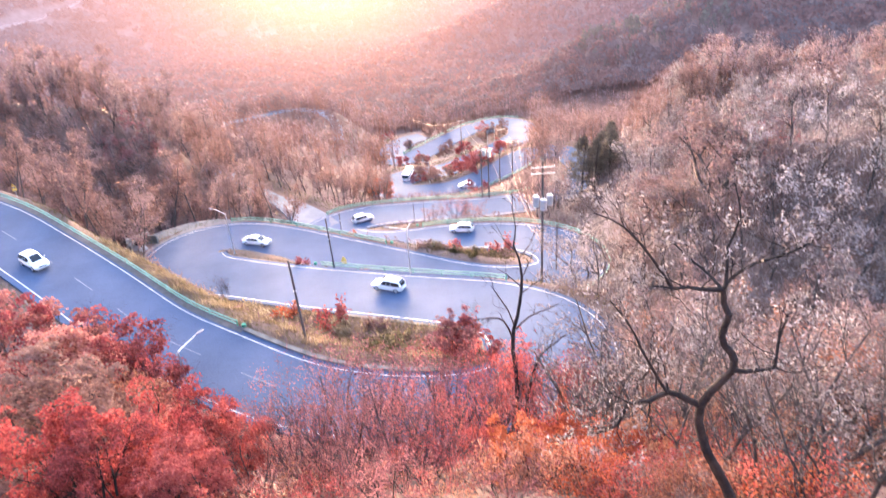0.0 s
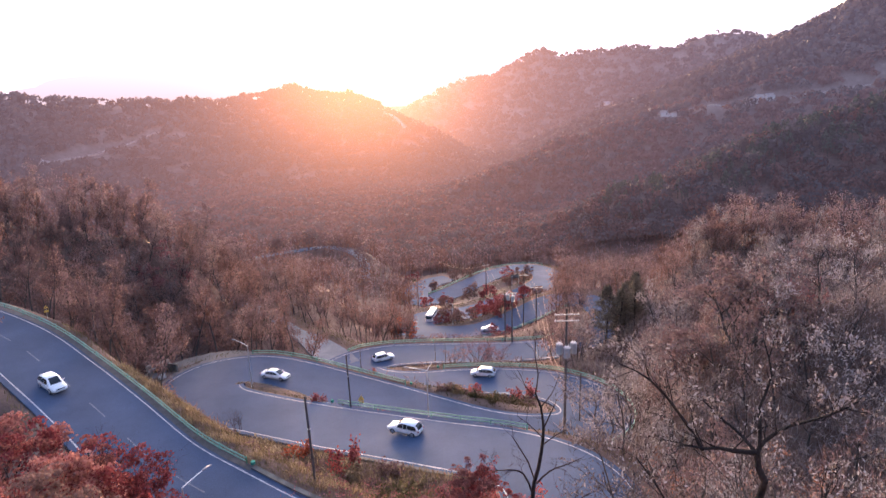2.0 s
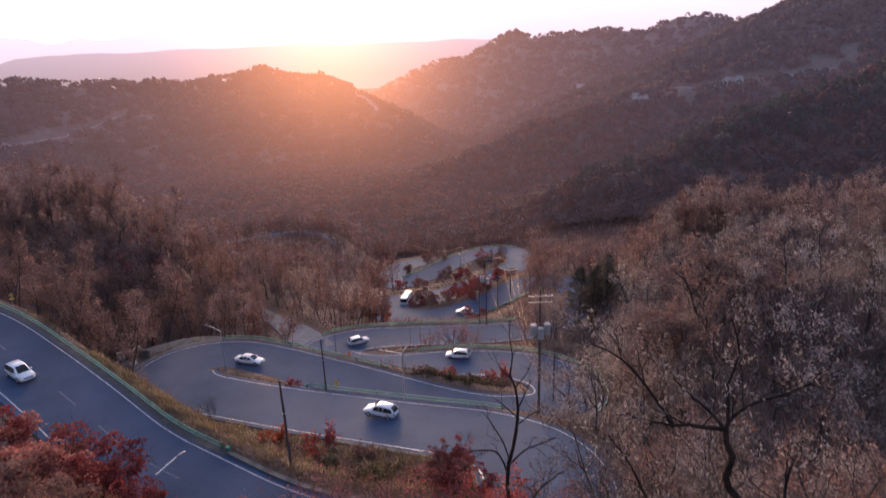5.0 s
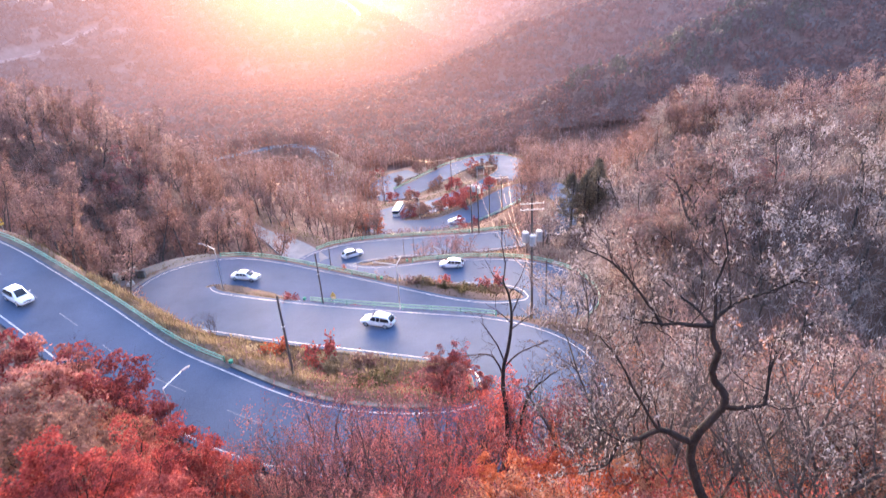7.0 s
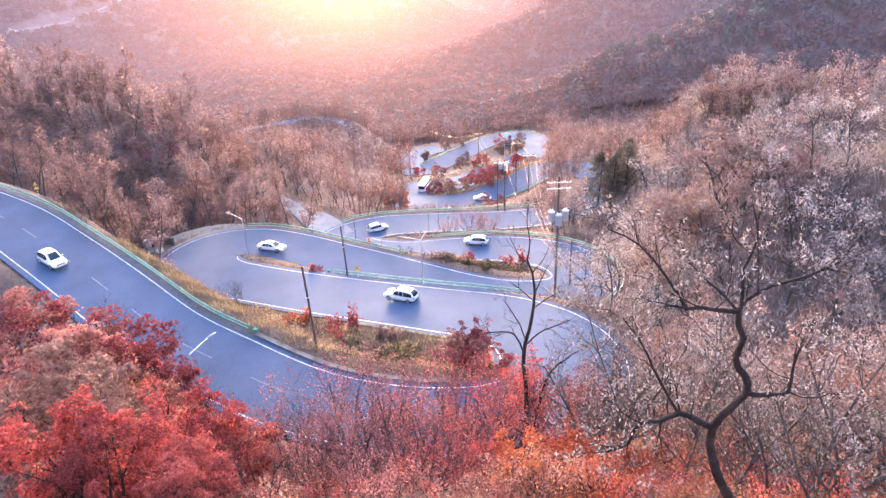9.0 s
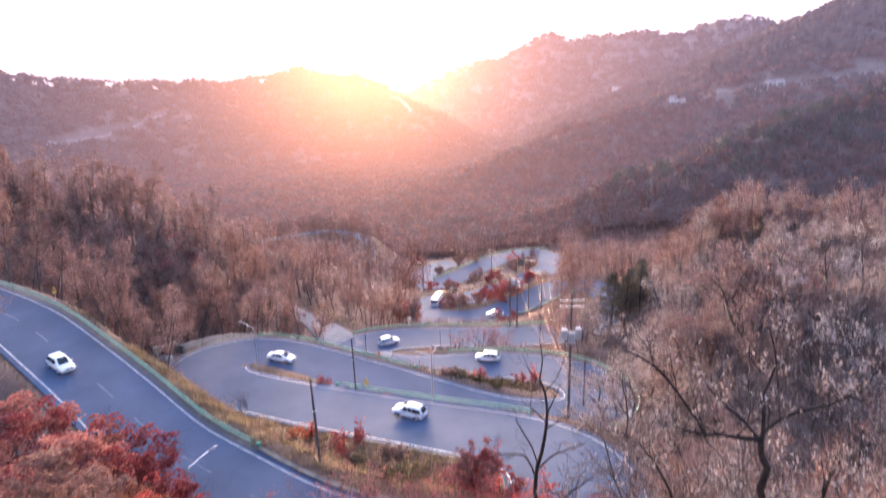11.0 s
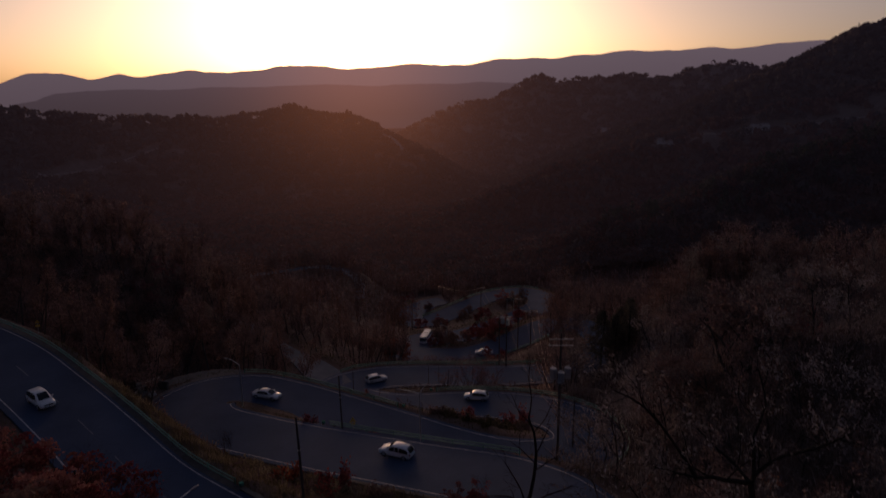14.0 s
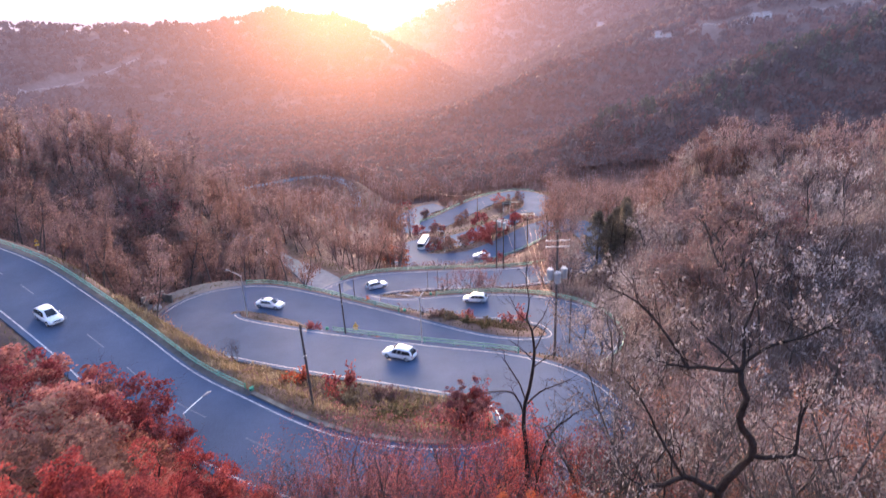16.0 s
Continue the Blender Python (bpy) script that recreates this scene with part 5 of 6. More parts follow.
def traffic_island(cx, cy, half_long, half_wide):
    """Raised tongue of grass between the two roads at the bend, with a painted border."""
    ux, uy = 0.893, -0.45

    def place(rho, a, up):
        u = half_long * rho * math.copysign(abs(math.cos(a)) ** 0.85, math.cos(a))
        w = half_wide * rho * math.sin(a) * (0.86 + 0.14 * math.cos(a))
        k = (w + 3.8) / 6.6
        z = (11.25 - 0.07 * u) * (1 - k) + (12.62 + 0.05 * u) * k
        return (cx + ux * u + uy * w, cy + uy * u - ux * w, z + up)
    rings = [(1.07, 0.02), (1.045, 0.03), (1.045, 0.02), (1.0, 0.02), (1.0, 0.14), (0.96, 0.16), (0.6, 0.32), (0.25, 0.4)]
    n = 40
    for name, lo, hi, mat, lab in (("border_line", 0, 2, M_paint, "white painted border"), ("kerb", 3, 6, M_dirty, ""), ("island", 5, 8, M_litter, "")):
        v = [place(r, 6.2832 * i / n, up) for r, up in rings[lo:hi] for i in range(n)]
        q = [(k * n + i, k * n + (i + 1) % n, (k + 1) * n + (i + 1) % n, (k + 1) * n + i) for k in range(hi - lo - 1) for i in range(n)]
        me = mesh_from(name, np.array(v), np.array(q), mat)
        if name == "island":
            top = place(0, 0, 0.42)
            r = np.random.default_rng(17)
            a, rho = r.uniform(0, 6.28, 1500), r.uniform(0, 0.95, 1500) ** 0.5
            pts = np.array([place(p, t, 0.16 + 0.26 * (1 - p)) for p, t in zip(rho, a)])
            cap = new("traffic_island", me)
            tagged(cap, "low grassy traffic island in the bend", "traffic island", kind="structure")
            bm = bmesh.new()
            c = bm.verts.new(top)
            ring = [bm.verts.new(place(0.25, 6.2832 * i / n, 0.4)) for i in range(n)]
            for i in range(n):
                bm.faces.new((c, ring[i], ring[(i + 1) % n]))
            part("crest", bm, M_litter, cap)
            put("kerb_stone", pieces[1], cap)
            put("border_line", pieces[0], cap, "white painted border")
            return pts
        pieces = [me] if lo == 0 else [pieces[0], me]


ISLAND_GRASS = traffic_island(-29.4, 91.4, 7.8, 3.1)

# ---- poles, lamps and lines ----
def tube_line(points, r0, r1, sides=6):
    s = np.array(points, float)
    rr = np.linspace(r0, r1, len(s))
    return tubes(s[:-1], s[1:], rr[:-1], rr[1:], sides)


M_can = surface("pale_grey_enamel", (0.26, 0.26, 0.27), (0.36, 0.36, 0.36), 1.2, 10, 0.6, 0.0, 0.0)
M_lamphead = surface("blue_grey_lamp_housing", (0.1, 0.105, 0.14), (0.2, 0.2, 0.25), 1.5, 10, 0.5, 0.3, 0.0)


def street_lamp(x, y, height, arms, label, mat=M_steel, z=None):
    z = ground_at(x, y) if z is None else z
    t = thing("street_lamp", label, "street lamp", (x, y, z))
    part("base_plate", cylinder(0.22, 0.2, 0.35, 10, -0.1), M_steel, t)
    part("pole", cylinder(0.1, 0.055, height + 0.3, 10, -0.3), mat, t)
    for dx, dy, up in arms:
        n = 9
        line = [(dx * u, dy * u, height + up * math.sin(u * 1.4)) for u in np.linspace(0, 1, n)]
        v, q = tube_line(line, 0.05, 0.035)
        arm = put("arm", mesh_from("arm", v, q, M_white, True), t, "white curved arm")
        bm = bmesh.new()
        bmesh.ops.create_uvsphere(bm, u_segments=12, v_segments=8, radius=1.0)
        a = math.atan2(dy, dx)
        m = Matrix.Translation((dx * 1.12, dy * 1.12, height + up * 0.98)) @ Matrix.Rotation(a, 4, "Z") @ Matrix.Diagonal((0.5, 0.17, 0.09, 1))
        bmesh.ops.transform(bm, matrix=m, verts=bm.verts)
        part("lamp_head", bm, M_lamphead, arm, "flat oval blue-grey lamp head")
    return t


def post(name, x, y, height, r, label, mat=M_darkpole, lean=(0, 0), category="pole"):
    t = thing(name, label, category, (x, y, ground_at(x, y)))
    t.rotation_euler = (lean[0], lean[1], 0)
    part("shaft", cylinder(r, r * 0.75, height + 0.6, 10, -0.6), mat, t)
    part("cap", cylinder(r * 0.85, r * 0.5, 0.08, 10, height), mat, t)
    part("band", cylinder(r * 1.1, r * 1.1, 0.12, 10, height * 0.62), M_steel, t, "thin steel band")
    return t


post("pole", -15.2, 57.4, 9.3, 0.14, "dark bare pole leaning on the grassy bank", lean=(0, radians(-1.5)))
post("pole", -16.0, 83.5, 8.4, 0.12, "dark bare pole behind the guard rail", lean=(0, radians(-1)))
post("pole", -20.5, 120.8, 4.2, 0.08, "thin dark post beside the lower road")
for x, y, h in [(-5.7, 126.2, 4.6), (-3.6, 126.9, 4.8), (-1.6, 127.4, 4.0)]:
    post("post", x, y, h, 0.06, "slender dark post on the verge", category="post")
post("utility_pole", 17.4, 90.0 - 1.0, 8.2, 0.13, "short dark pole beside the bend")
street_lamp(-33.2, 93.2, 7.1, [(-2.1, 0.9, 0.7)], "grey street lamp with curved arm on the traffic island")
street_lamp(-5.0, 82.6, 10.0, [(-2.6, 0.6, 0.3), (0.9, 0.5, 1.0)], "slender street lamp with two curved white arms")
street_lamp(-22.3, 44.3, 8.2, [(1.05, 2.0, 0.3)], "street lamp with white arm reaching over the road")
street_lamp(-2.5, 173.2, 6.0, [(-1.4, 0.3, 0.4)], "small grey street lamp on the far island")


def utility_pole(x, y, height, r, arms, cans, label, turn=0.0):
    t = thing("utility_pole", label, "utility pole", (x, y, ground_at(x, y)), turn)
    part("pole", cylinder(r, r * 0.62, height + 1, 12, -1), M_darkpole, t)
    for zz, w in arms:
        bm = bmesh.new()
        bmesh.ops.create_cube(bm, size=1, matrix=Matrix.Translation((0, -r, zz)) @ Matrix.Diagonal((w, 0.1, 0.12, 1)))
        arm = part("crossarm", bm, M_steel, t, "grey steel crossarm")
        for k in (-0.46, -0.2, 0.2, 0.46):
            bm = cylinder(0.04, 0.025, 0.15, 8)
            bmesh.ops.translate(bm, verts=bm.verts, vec=(k * w, -r, zz + 0.06))
            part("insulator", bm, M_white, arm, "white insulator")
    for dx, dy, zz in cans:
        bm = cylinder(0.42, 0.42, 1.25, 14)
        bmesh.ops.translate(bm, verts=bm.verts, vec=(dx, dy, zz))
        can = part("transformer", bm, M_can, t, "pale grey transformer can")
        bm = cylinder(0.46, 0.38, 0.12, 14)
        bmesh.ops.translate(bm, verts=bm.verts, vec=(dx, dy, zz + 1.25))
        part("lid", bm, M_can, can)
        for k in (-0.15, 0.15):
            bm = cylinder(0.05, 0.03, 0.3, 8)
            bmesh.ops.translate(bm, verts=bm.verts, vec=(dx + k, dy, zz + 1.36))
            part("bushing", bm, M_white, can)
    return t


utility_pole(12.7, 74.6, 19.3, 0.19, [(18.6, 3.0), (17.8, 3.0)], [(-0.85, -0.2, 13.5), (0.0, -0.65, 13.2), (0.85, -0.2, 13.6)], "tall dark utility pole with crossarms and three transformers")
utility_pole(11.6, 141.8, 13.0, 0.17, [(12.4, 2.2)], [(0.2, -0.5, 10.6), (-0.9, 0, 10.8)], "utility pole with transformers beside the lower road")
utility_pole(10.0, 142.0, 12.4, 0.15, [(11.9, 1.6)], [], "thin utility pole beside the lower road")
utility_pole(15.8, 157.5, 9.5, 0.15, [], [], "dark pole between the lower roads")
utility_pole(19.4, 160.5, 11.5, 0.16, [(11.0, 3.2)], [], "utility pole with one wide crossarm down the valley")
utility_pole(20.5, 203.0, 10.5, 0.16, [(10.0, 3.4)], [], "far utility pole with a crossarm")
utility_pole(9.0, 222.0, 12.0, 0.16, [(11.5, 2.6)], [], "far utility pole at the bend")


def cable(a, b, sag, label, r=0.013):
    a, b = Vector(a), Vector(b)
    n = 22
    pts = [a.lerp(b, i / n) - Vector((0, 0, sag * 4 * (i / n) * (1 - i / n))) for i in range(n + 1)]
    base = pts[0].copy()
    v, q = tube_line([tuple(p - base) for p in pts], r, r, 5)
    ob = put("power_line", mesh_from("power_line", v, q, M_wire, True))
    ob.location = base
    return tagged(ob, label, "cable", "power lines")


top_a = ground_at(12.7, 74.6)
top_b, top_c, top_d, top_e = ground_at(11.6, 141.8), ground_at(19.4, 160.5), ground_at(20.5, 203), ground_at(9, 222)
cable((11.6, 74.4, top_a + 13.6), (21.0, 160.3, top_c + 11.2), 3.2, "sagging power line with the sun's warm glint in its colour")
cable((12.6, 74.3, top_a + 10.0), (19.2, 160.3, top_c + 11.2), 3.0, "sagging power line with the sun's warm glint in its colour")
cable((12.5, 74.3, top_a + 9.6), (17.8, 160.3, top_c + 11.2), 3.4, "sagging power line with the sun's warm glint in its colour")
cable((12.4, 74.3, top_a + 9.2), (11.6, 141.6, top_b + 12.6), 3.0, "sagging power line with the sun's warm glint in its colour")
for k in (-1.4, 0.2, 1.4):
    cable((19.4 + k, 160.3, top_c + 11.2), (20.5 + k * 1.1, 202.8, top_d + 10.2), 1.3, "power line running down the valley")
for k in (-0.8, 0.8):
    cable((20.5 + k, 202.8, top_d + 10.2), (9.0 + k, 221.8, top_e + 11.7), 0.7, "power line between far poles")
    cable((11.6 + k, 141.6, top_b + 12.6), (9.0 + k, 221.8, top_e + 11.0), 2.6, "power line running down the valley")
for k in (-0.4, 0.4):
    cable((9.0 + k, 221.8, top_e + 11.4), (-9.6 + k, 274.8, -22.0), 2.0, "far power line crossing to the woods", 0.022)
cable((12.7, 74.4, top_a + 10.5), (17.2, 70.0, 17.0), 0.3, "steel guy wire of the utility pole")
cable((12.7, 74.4, top_a + 9.5), (16.6, 87.5, 8.6), 0.3, "steel guy wire of the utility pole")


# ---- signs ----
def warning_sign(x, y, rz, label, s=0.9):
    t = thing("warning_sign", label, "road sign", (x, y, ground_at(x, y)), rz)
    part("post", cylinder(0.04, 0.04, 1.9, 8, -0.3), M_steel, t)
    bm = bmesh.new()
    tri = [bm.verts.new((s * math.cos(a) * 0.58, -0.06, 1.75 + s * math.sin(a) * 0.58)) for a in (math.pi / 2, math.pi * 7 / 6, math.pi * 11 / 6)]
    f = bm.faces.new(tri)
    r = bmesh.ops.extrude_face_region(bm, geom=[f])
    bmesh.ops.translate(bm, verts=[g for g in r["geom"] if isinstance(g, bmesh.types.BMVert)], vec=(0, 0.025, 0))
    plate = part("plate", bm, M_signyellow, t, "yellow triangular plate")
    bm = bmesh.new()
    bmesh.ops.create_cube(bm, size=1, matrix=Matrix.Translation((0, -0.07, 1.72)) @ Matrix.Diagonal((0.07, 0.012, 0.3, 1)))
    part("symbol", bm, M_signred, plate, "dark red mark")
    bm = bmesh.new()
    bmesh.ops.create_cube(bm, size=1, matrix=Matrix.Translation((0, -0.05, 1.15)) @ Matrix.Diagonal((0.6, 0.02, 0.35, 1)))
    part("lower_plate", bm, M_signyellow, t)
    return t


M_signyellow = surface("sign_yellow", (0.55, 0.35, 0.06), (0.68, 0.46, 0.1), 2, 9, 0.4, 0, 0.0)
M_signred = surface("sign_red", (0.25, 0.04, 0.03), (0.35, 0.06, 0.05), 2, 9, 0.5, 0, 0.0)
warning_sign(-14.6, 84.2, 0.2, "yellow triangular warning sign behind the guard rail")
warning_sign(0.2, 81.6, -0.2, "small yellow bend sign on the verge", 0.7)
warning_sign(-61.5, 90.3, 0.6, "small yellow sign behind the upper guard rail", 0.6)


def board_sign(x, y, rz):
    t = thing("road_sign", "large dark road sign board on two posts", "road sign", (x, y, ground_at(x, y)), rz)
    for dx in (-1.3, 1.3):
        bm = cylinder(0.08, 0.08, 5.2, 8, -0.4)
        bmesh.ops.translate(bm, verts=bm.verts, vec=(dx, 0, 0))
        part("post", bm, M_steel, t)
    bm = bmesh.new()
    bmesh.ops.create_cube(bm, size=1, matrix=Matrix.Translation((0, 0, 4.2)) @ Matrix.Diagonal((3.4, 0.08, 1.5, 1)))
    part("board", bm, M_darkpole, t)
    bm = bmesh.new()
    bmesh.ops.create_cube(bm, size=1, matrix=Matrix.Translation((0, -0.06, 4.2)) @ Matrix.Diagonal((3.5, 0.05, 0.1, 1)))
    part("brace", bm, M_steel, t)
    return t


board_sign(19.5, 223.5, 0.3)

# ---- vehicles ----
M_carwhite = surface("white_car_paint", (0.72, 0.72, 0.73), (0.82, 0.82, 0.82), 0.8, 20, 0.25, 0.0, 0.0, 0.6)
M_glass = plain("tinted_glass", (0.015, 0.017, 0.02), 0.08)
M_tyre = surface("tyre_rubber", (0.015, 0.015, 0.015), (0.035, 0.035, 0.035), 3, 9, 0.85)
M_rim = surface("alloy", (0.4, 0.4, 0.4), (0.6, 0.6, 0.6), 3, 9, 0.3, 0.9, 0.0)
M_lens = plain("clear_lens", (0.75, 0.75, 0.75), 0.1)
M_redlens = plain("red_lens", (0.35, 0.02, 0.02), 0.2)
M_trim = plain("black_trim", (0.02, 0.02, 0.022), 0.5)


def loft(stations):
    """A closed skin through rings of (y, z) at rising x, mirrored about y = 0."""
    bm = bmesh.new()
    rings = []
    for x, half in stations:
        ring = [bm.verts.new((x, y, z)) for y, z in half] + [bm.verts.new((x, -y, z)) for y, z in reversed(half)]
        rings.append(ring)
    n = len(rings[0])
    for a, b in zip(rings[:-1], rings[1:]):
        for i in range(n):
            bm.faces.new((a[i], a[(i + 1) % n], b[(i + 1) % n], b[i]))
    bm.faces.new(rings[0][::-1])
    bm.faces.new(rings[-1])
    bmesh.ops.recalc_face_normals(bm, faces=bm.faces)
    return bm


def wheel_at(t, x, y, r):
    bm = bmesh.new()
    bmesh.ops.create_cone(bm, cap_ends=True, segments=20, radius1=r, radius2=r, depth=0.22, matrix=Matrix.Translation((x, y, r)) @ Matrix.Rotation(radians(90), 4, "X"))
    bmesh.ops.bevel(bm, geom=[e for e in bm.edges if abs(e.verts[0].co.y - e.verts[1].co.y) < 1e-4], offset=0.03, segments=1, affect="EDGES")
    w = part("wheel", bm, M_tyre, t, "black tyre")
    bm = bmesh.new()
    bmesh.ops.create_cone(bm, cap_ends=True, segments=14, radius1=r * 0.64, radius2=r * 0.58, depth=0.03, matrix=Matrix.Translation((x, y + math.copysign(0.12, y), r)) @ Matrix.Rotation(radians(-90 if y > 0 else 90), 4, "X"))
    part("rim", bm, M_rim, w, "silver alloy rim")


def box(t, name, mat, c, s, label="", bev=0.02):
    bm = bmesh.new()
    bmesh.ops.create_cube(bm, size=1, matrix=Matrix.Translation(c) @ Matrix.Diagonal((*s, 1)))
    if bev:
        bmesh.ops.bevel(bm, geom=bm.edges[:], offset=bev, segments=2, affect="EDGES")
    return part(name, bm, mat, t, label)


def smooth(ob):
    ob.data.polygons.foreach_set("use_smooth", [True] * len(ob.data.polygons))
    return ob


def car(x, y, heading, label, suv=True):
    """heading: degrees from +X, the way the bonnet points."""
    z = road_level(x, y)
    t = thing("car", label, "car", (x, y, z), radians(heading), "cars on the road")
    h, w = (2.3, 0.93) if suv else (2.42, 0.91)
    belt, hood, roof = (1.0, 0.98, 1.66) if suv else (0.93, 0.9, 1.45)

    def ring(k, top, low):
        return [(w * k * 0.8, low), (w * k * 0.97, low + 0.1), (w * k, (low + top) / 2), (w * k * 0.97, top - 0.12), (w * k * 0.88, top - 0.02), (w * k * 0.45, top + 0.02)]
    lines = [(-h, 0.74, belt - 0.2, 0.5), (-h + 0.08, 0.88, belt - 0.05, 0.4), (-h + 0.3, 0.97, belt, 0.3), (-h + 0.9, 1.0, belt + 0.01, 0.24), (-0.2, 1.0, belt, 0.22), (0.85, 1.0, hood, 0.22), (h - 0.85, 0.99, hood - 0.05, 0.24), (h - 0.4, 0.95, hood - 0.13, 0.26), (h - 0.12, 0.86, hood - 0.26, 0.3), (h, 0.7, hood - 0.42, 0.38)]
    smooth(part("body", loft([(a, ring(k, top, low)) for a, k, top, low in lines]), M_carwhite, t))
    # x, half width at the belt, half width at the top, height of the top
    if suv:
        cab = [(-h + 0.1, 0.8, 0.74, belt + 0.02), (-h + 0.32, 0.88, 0.7, roof - 0.26), (-h + 0.6, 0.9, 0.68, roof - 0.09), (-0.7, 0.91, 0.68, roof - 0.01), (-0.1, 0.91, 0.67, roof), (0.35, 0.9, 0.66, roof - 0.07), (0.7, 0.88, 0.68, roof - 0.26), (1.15, 0.84, 0.74, hood + 0.02)]
    else:
        cab = [(-h + 0.6, 0.8, 0.7, belt + 0.01), (-h + 1.0, 0.84, 0.66, roof - 0.24), (-h + 1.35, 0.87, 0.64, roof - 0.08), (-0.55, 0.88, 0.63, roof), (0.0, 0.88, 0.63, roof - 0.01), (0.4, 0.87, 0.63, roof - 0.1), (0.8, 0.85, 0.66, roof - 0.28), (1.25, 0.82, 0.74, hood + 0.02)]
    smooth(part("roof", loft([(a, [(wb * w / 0.92, belt - 0.06), ((wb + wt) / 2 * w / 0.92, (belt + zt) / 2), (wt * w / 0.92, zt - 0.05), (wt * w / 0.92 * 0.82, zt), (0.2, zt + 0.02)]) for a, wb, wt, zt in cab]), M_carwhite, t))

    def skin(rows, name):
        bm = bmesh.new()
        ring = [[bm.verts.new(p) for p in row] for row in rows]
        for a, b in zip(ring[:-1], ring[1:]):
            for i in range(len(a) - 1):
                bm.faces.new((a[i], a[i + 1], b[i + 1], b[i]))
        bmesh.ops.recalc_face_normals(bm, faces=bm.faces)
        bmesh.ops.solidify(bm, geom=bm.faces[:], thickness=0.02)
        part(name, bm, M_glass, t, "dark tinted glass")
    for sx in (-1, 1):
        for lo, hi in ((1, 3), (3, 4), (4, 6)):
            rows = []
            for a, wb, wt, zt in cab[lo:hi + 1]:
                inset = 0.04 if a == cab[lo][0] else (-0.04 if a == cab[hi][0] else 0.0)
                wide = lambda f: ((wb + (wt - wb) * f) * w / 0.92 + 0.02) * sx
                rows.append([(a + inset, wide(0.12), belt + 0.03), (a + inset, wide(0.5), (belt + zt) / 2 + 0.01), (a + inset, wide(0.9), zt - 0.1)])
            skin(rows, "side_window")
        box(t, "headlight", M_lens, (h - 0.2, sx * w * 0.7, hood - 0.27), (0.3, 0.3, 0.12), bev=0.04)
        box(t, "tail_light", M_redlens, (-h + 0.08, sx * w * 0.74, belt - 0.14), (0.14, 0.3, 0.16), bev=0.04)
        box(t, "wing_mirror", M_carwhite, (0.78, sx * (w + 0.08), belt + 0.07), (0.15, 0.2, 0.14), bev=0.05)
        for a in (-h + 0.88, h - 0.9):
            wheel_at(t, a, sx * (w - 0.1), 0.36)
    skin([[(cab[i][0] + 0.03, k * cab[i][2] * w, cab[i][3] + 0.02) for k in (-0.85, 0, 0.85)] for i in (-3, -2, -1)], "windscreen")
    skin([[(cab[i][0] - 0.03, k * cab[i][2] * w, cab[i][3] + 0.02) for k in (-0.85, 0, 0.85)] for i in (0, 1, 2)], "rear_window")
    box(t, "grille", M_trim, (h - 0.06, 0, 0.62), (0.12, 0.95, 0.14), bev=0.03)
    box(t, "air_intake", M_trim, (h - 0.09, 0, 0.42), (0.14, 1.2, 0.12), bev=0.03)
    box(t, "bumper", M_trim, (-h + 0.06, 0, 0.5), (0.1, 1.3, 0.16), bev=0.03)
    box(t, "number_plate", M_white, (-h - 0.01, 0, 0.7), (0.02, 0.5, 0.11), bev=0)
    return t


def road_level(x, y):
    k = np.argmin(np.hypot(MAIN[:, 0] - x, MAIN[:, 1] - y))
    return float(MAIN[k, 2])


def bus(x, y, heading):
    z = road_level(x, y)
    t = thing("bus", "small white bus with dark windows on the lower road", "bus", (x, y, z), radians(heading), scale=0.82)
    box(t, "body", M_carwhite, (0, 0, 1.7), (8.4, 2.4, 2.6), bev=0.18)
    box(t, "window_band", M_glass, (0, 0, 2.15), (8.1, 2.43, 0.85), "dark window band", 0.05)
    box(t, "windscreen", M_glass, (4.17, 0, 1.95), (0.1, 2.1, 1.3), bev=0.04)
    box(t, "skirt", M_trim, (0, 0, 0.45), (7.9, 2.3, 0.3), bev=0.05)
    box(t, "roof_unit", M_white, (-1.2, 0, 3.09), (2.2, 1.5, 0.24), bev=0.08)
    for a in (-2.4, 2.6):
        for sx in (-1, 1):
            wheel_at(t, a, sx * 1.08, 0.5)
    for sx in (-1, 1):
        box(t, "headlight", M_lens, (4.2, sx * 0.85, 0.8), (0.08, 0.3, 0.2))
        box(t, "tail_light", M_redlens, (-4.2, sx * 0.9, 1.0), (0.06, 0.2, 0.35))
    return t


car(-49.0, 70.4, -38, "white sport utility car on the upper road")
car(-7.6, 75.0, 156, "white sport utility car on the middle road")
car(-30.6, 97.3, -18, "white saloon car in the bend", suv=False)
car(-16.6, 126.4, 30, "white estate car on the lower road")
car(3.7, 111.4, 168, "white sport utility car beyond the island")
car(7.5, 164.6, 178, "white saloon car far down the road", suv=False)
bus(-9.0, 184.5, -102)


# ---- shrubs and grass ----
L_straw2 = leaf("brown_grass", (0.13, 0.09, 0.05), (0.23, 0.165, 0.1), (0.34, 0.26, 0.17), 0.35)
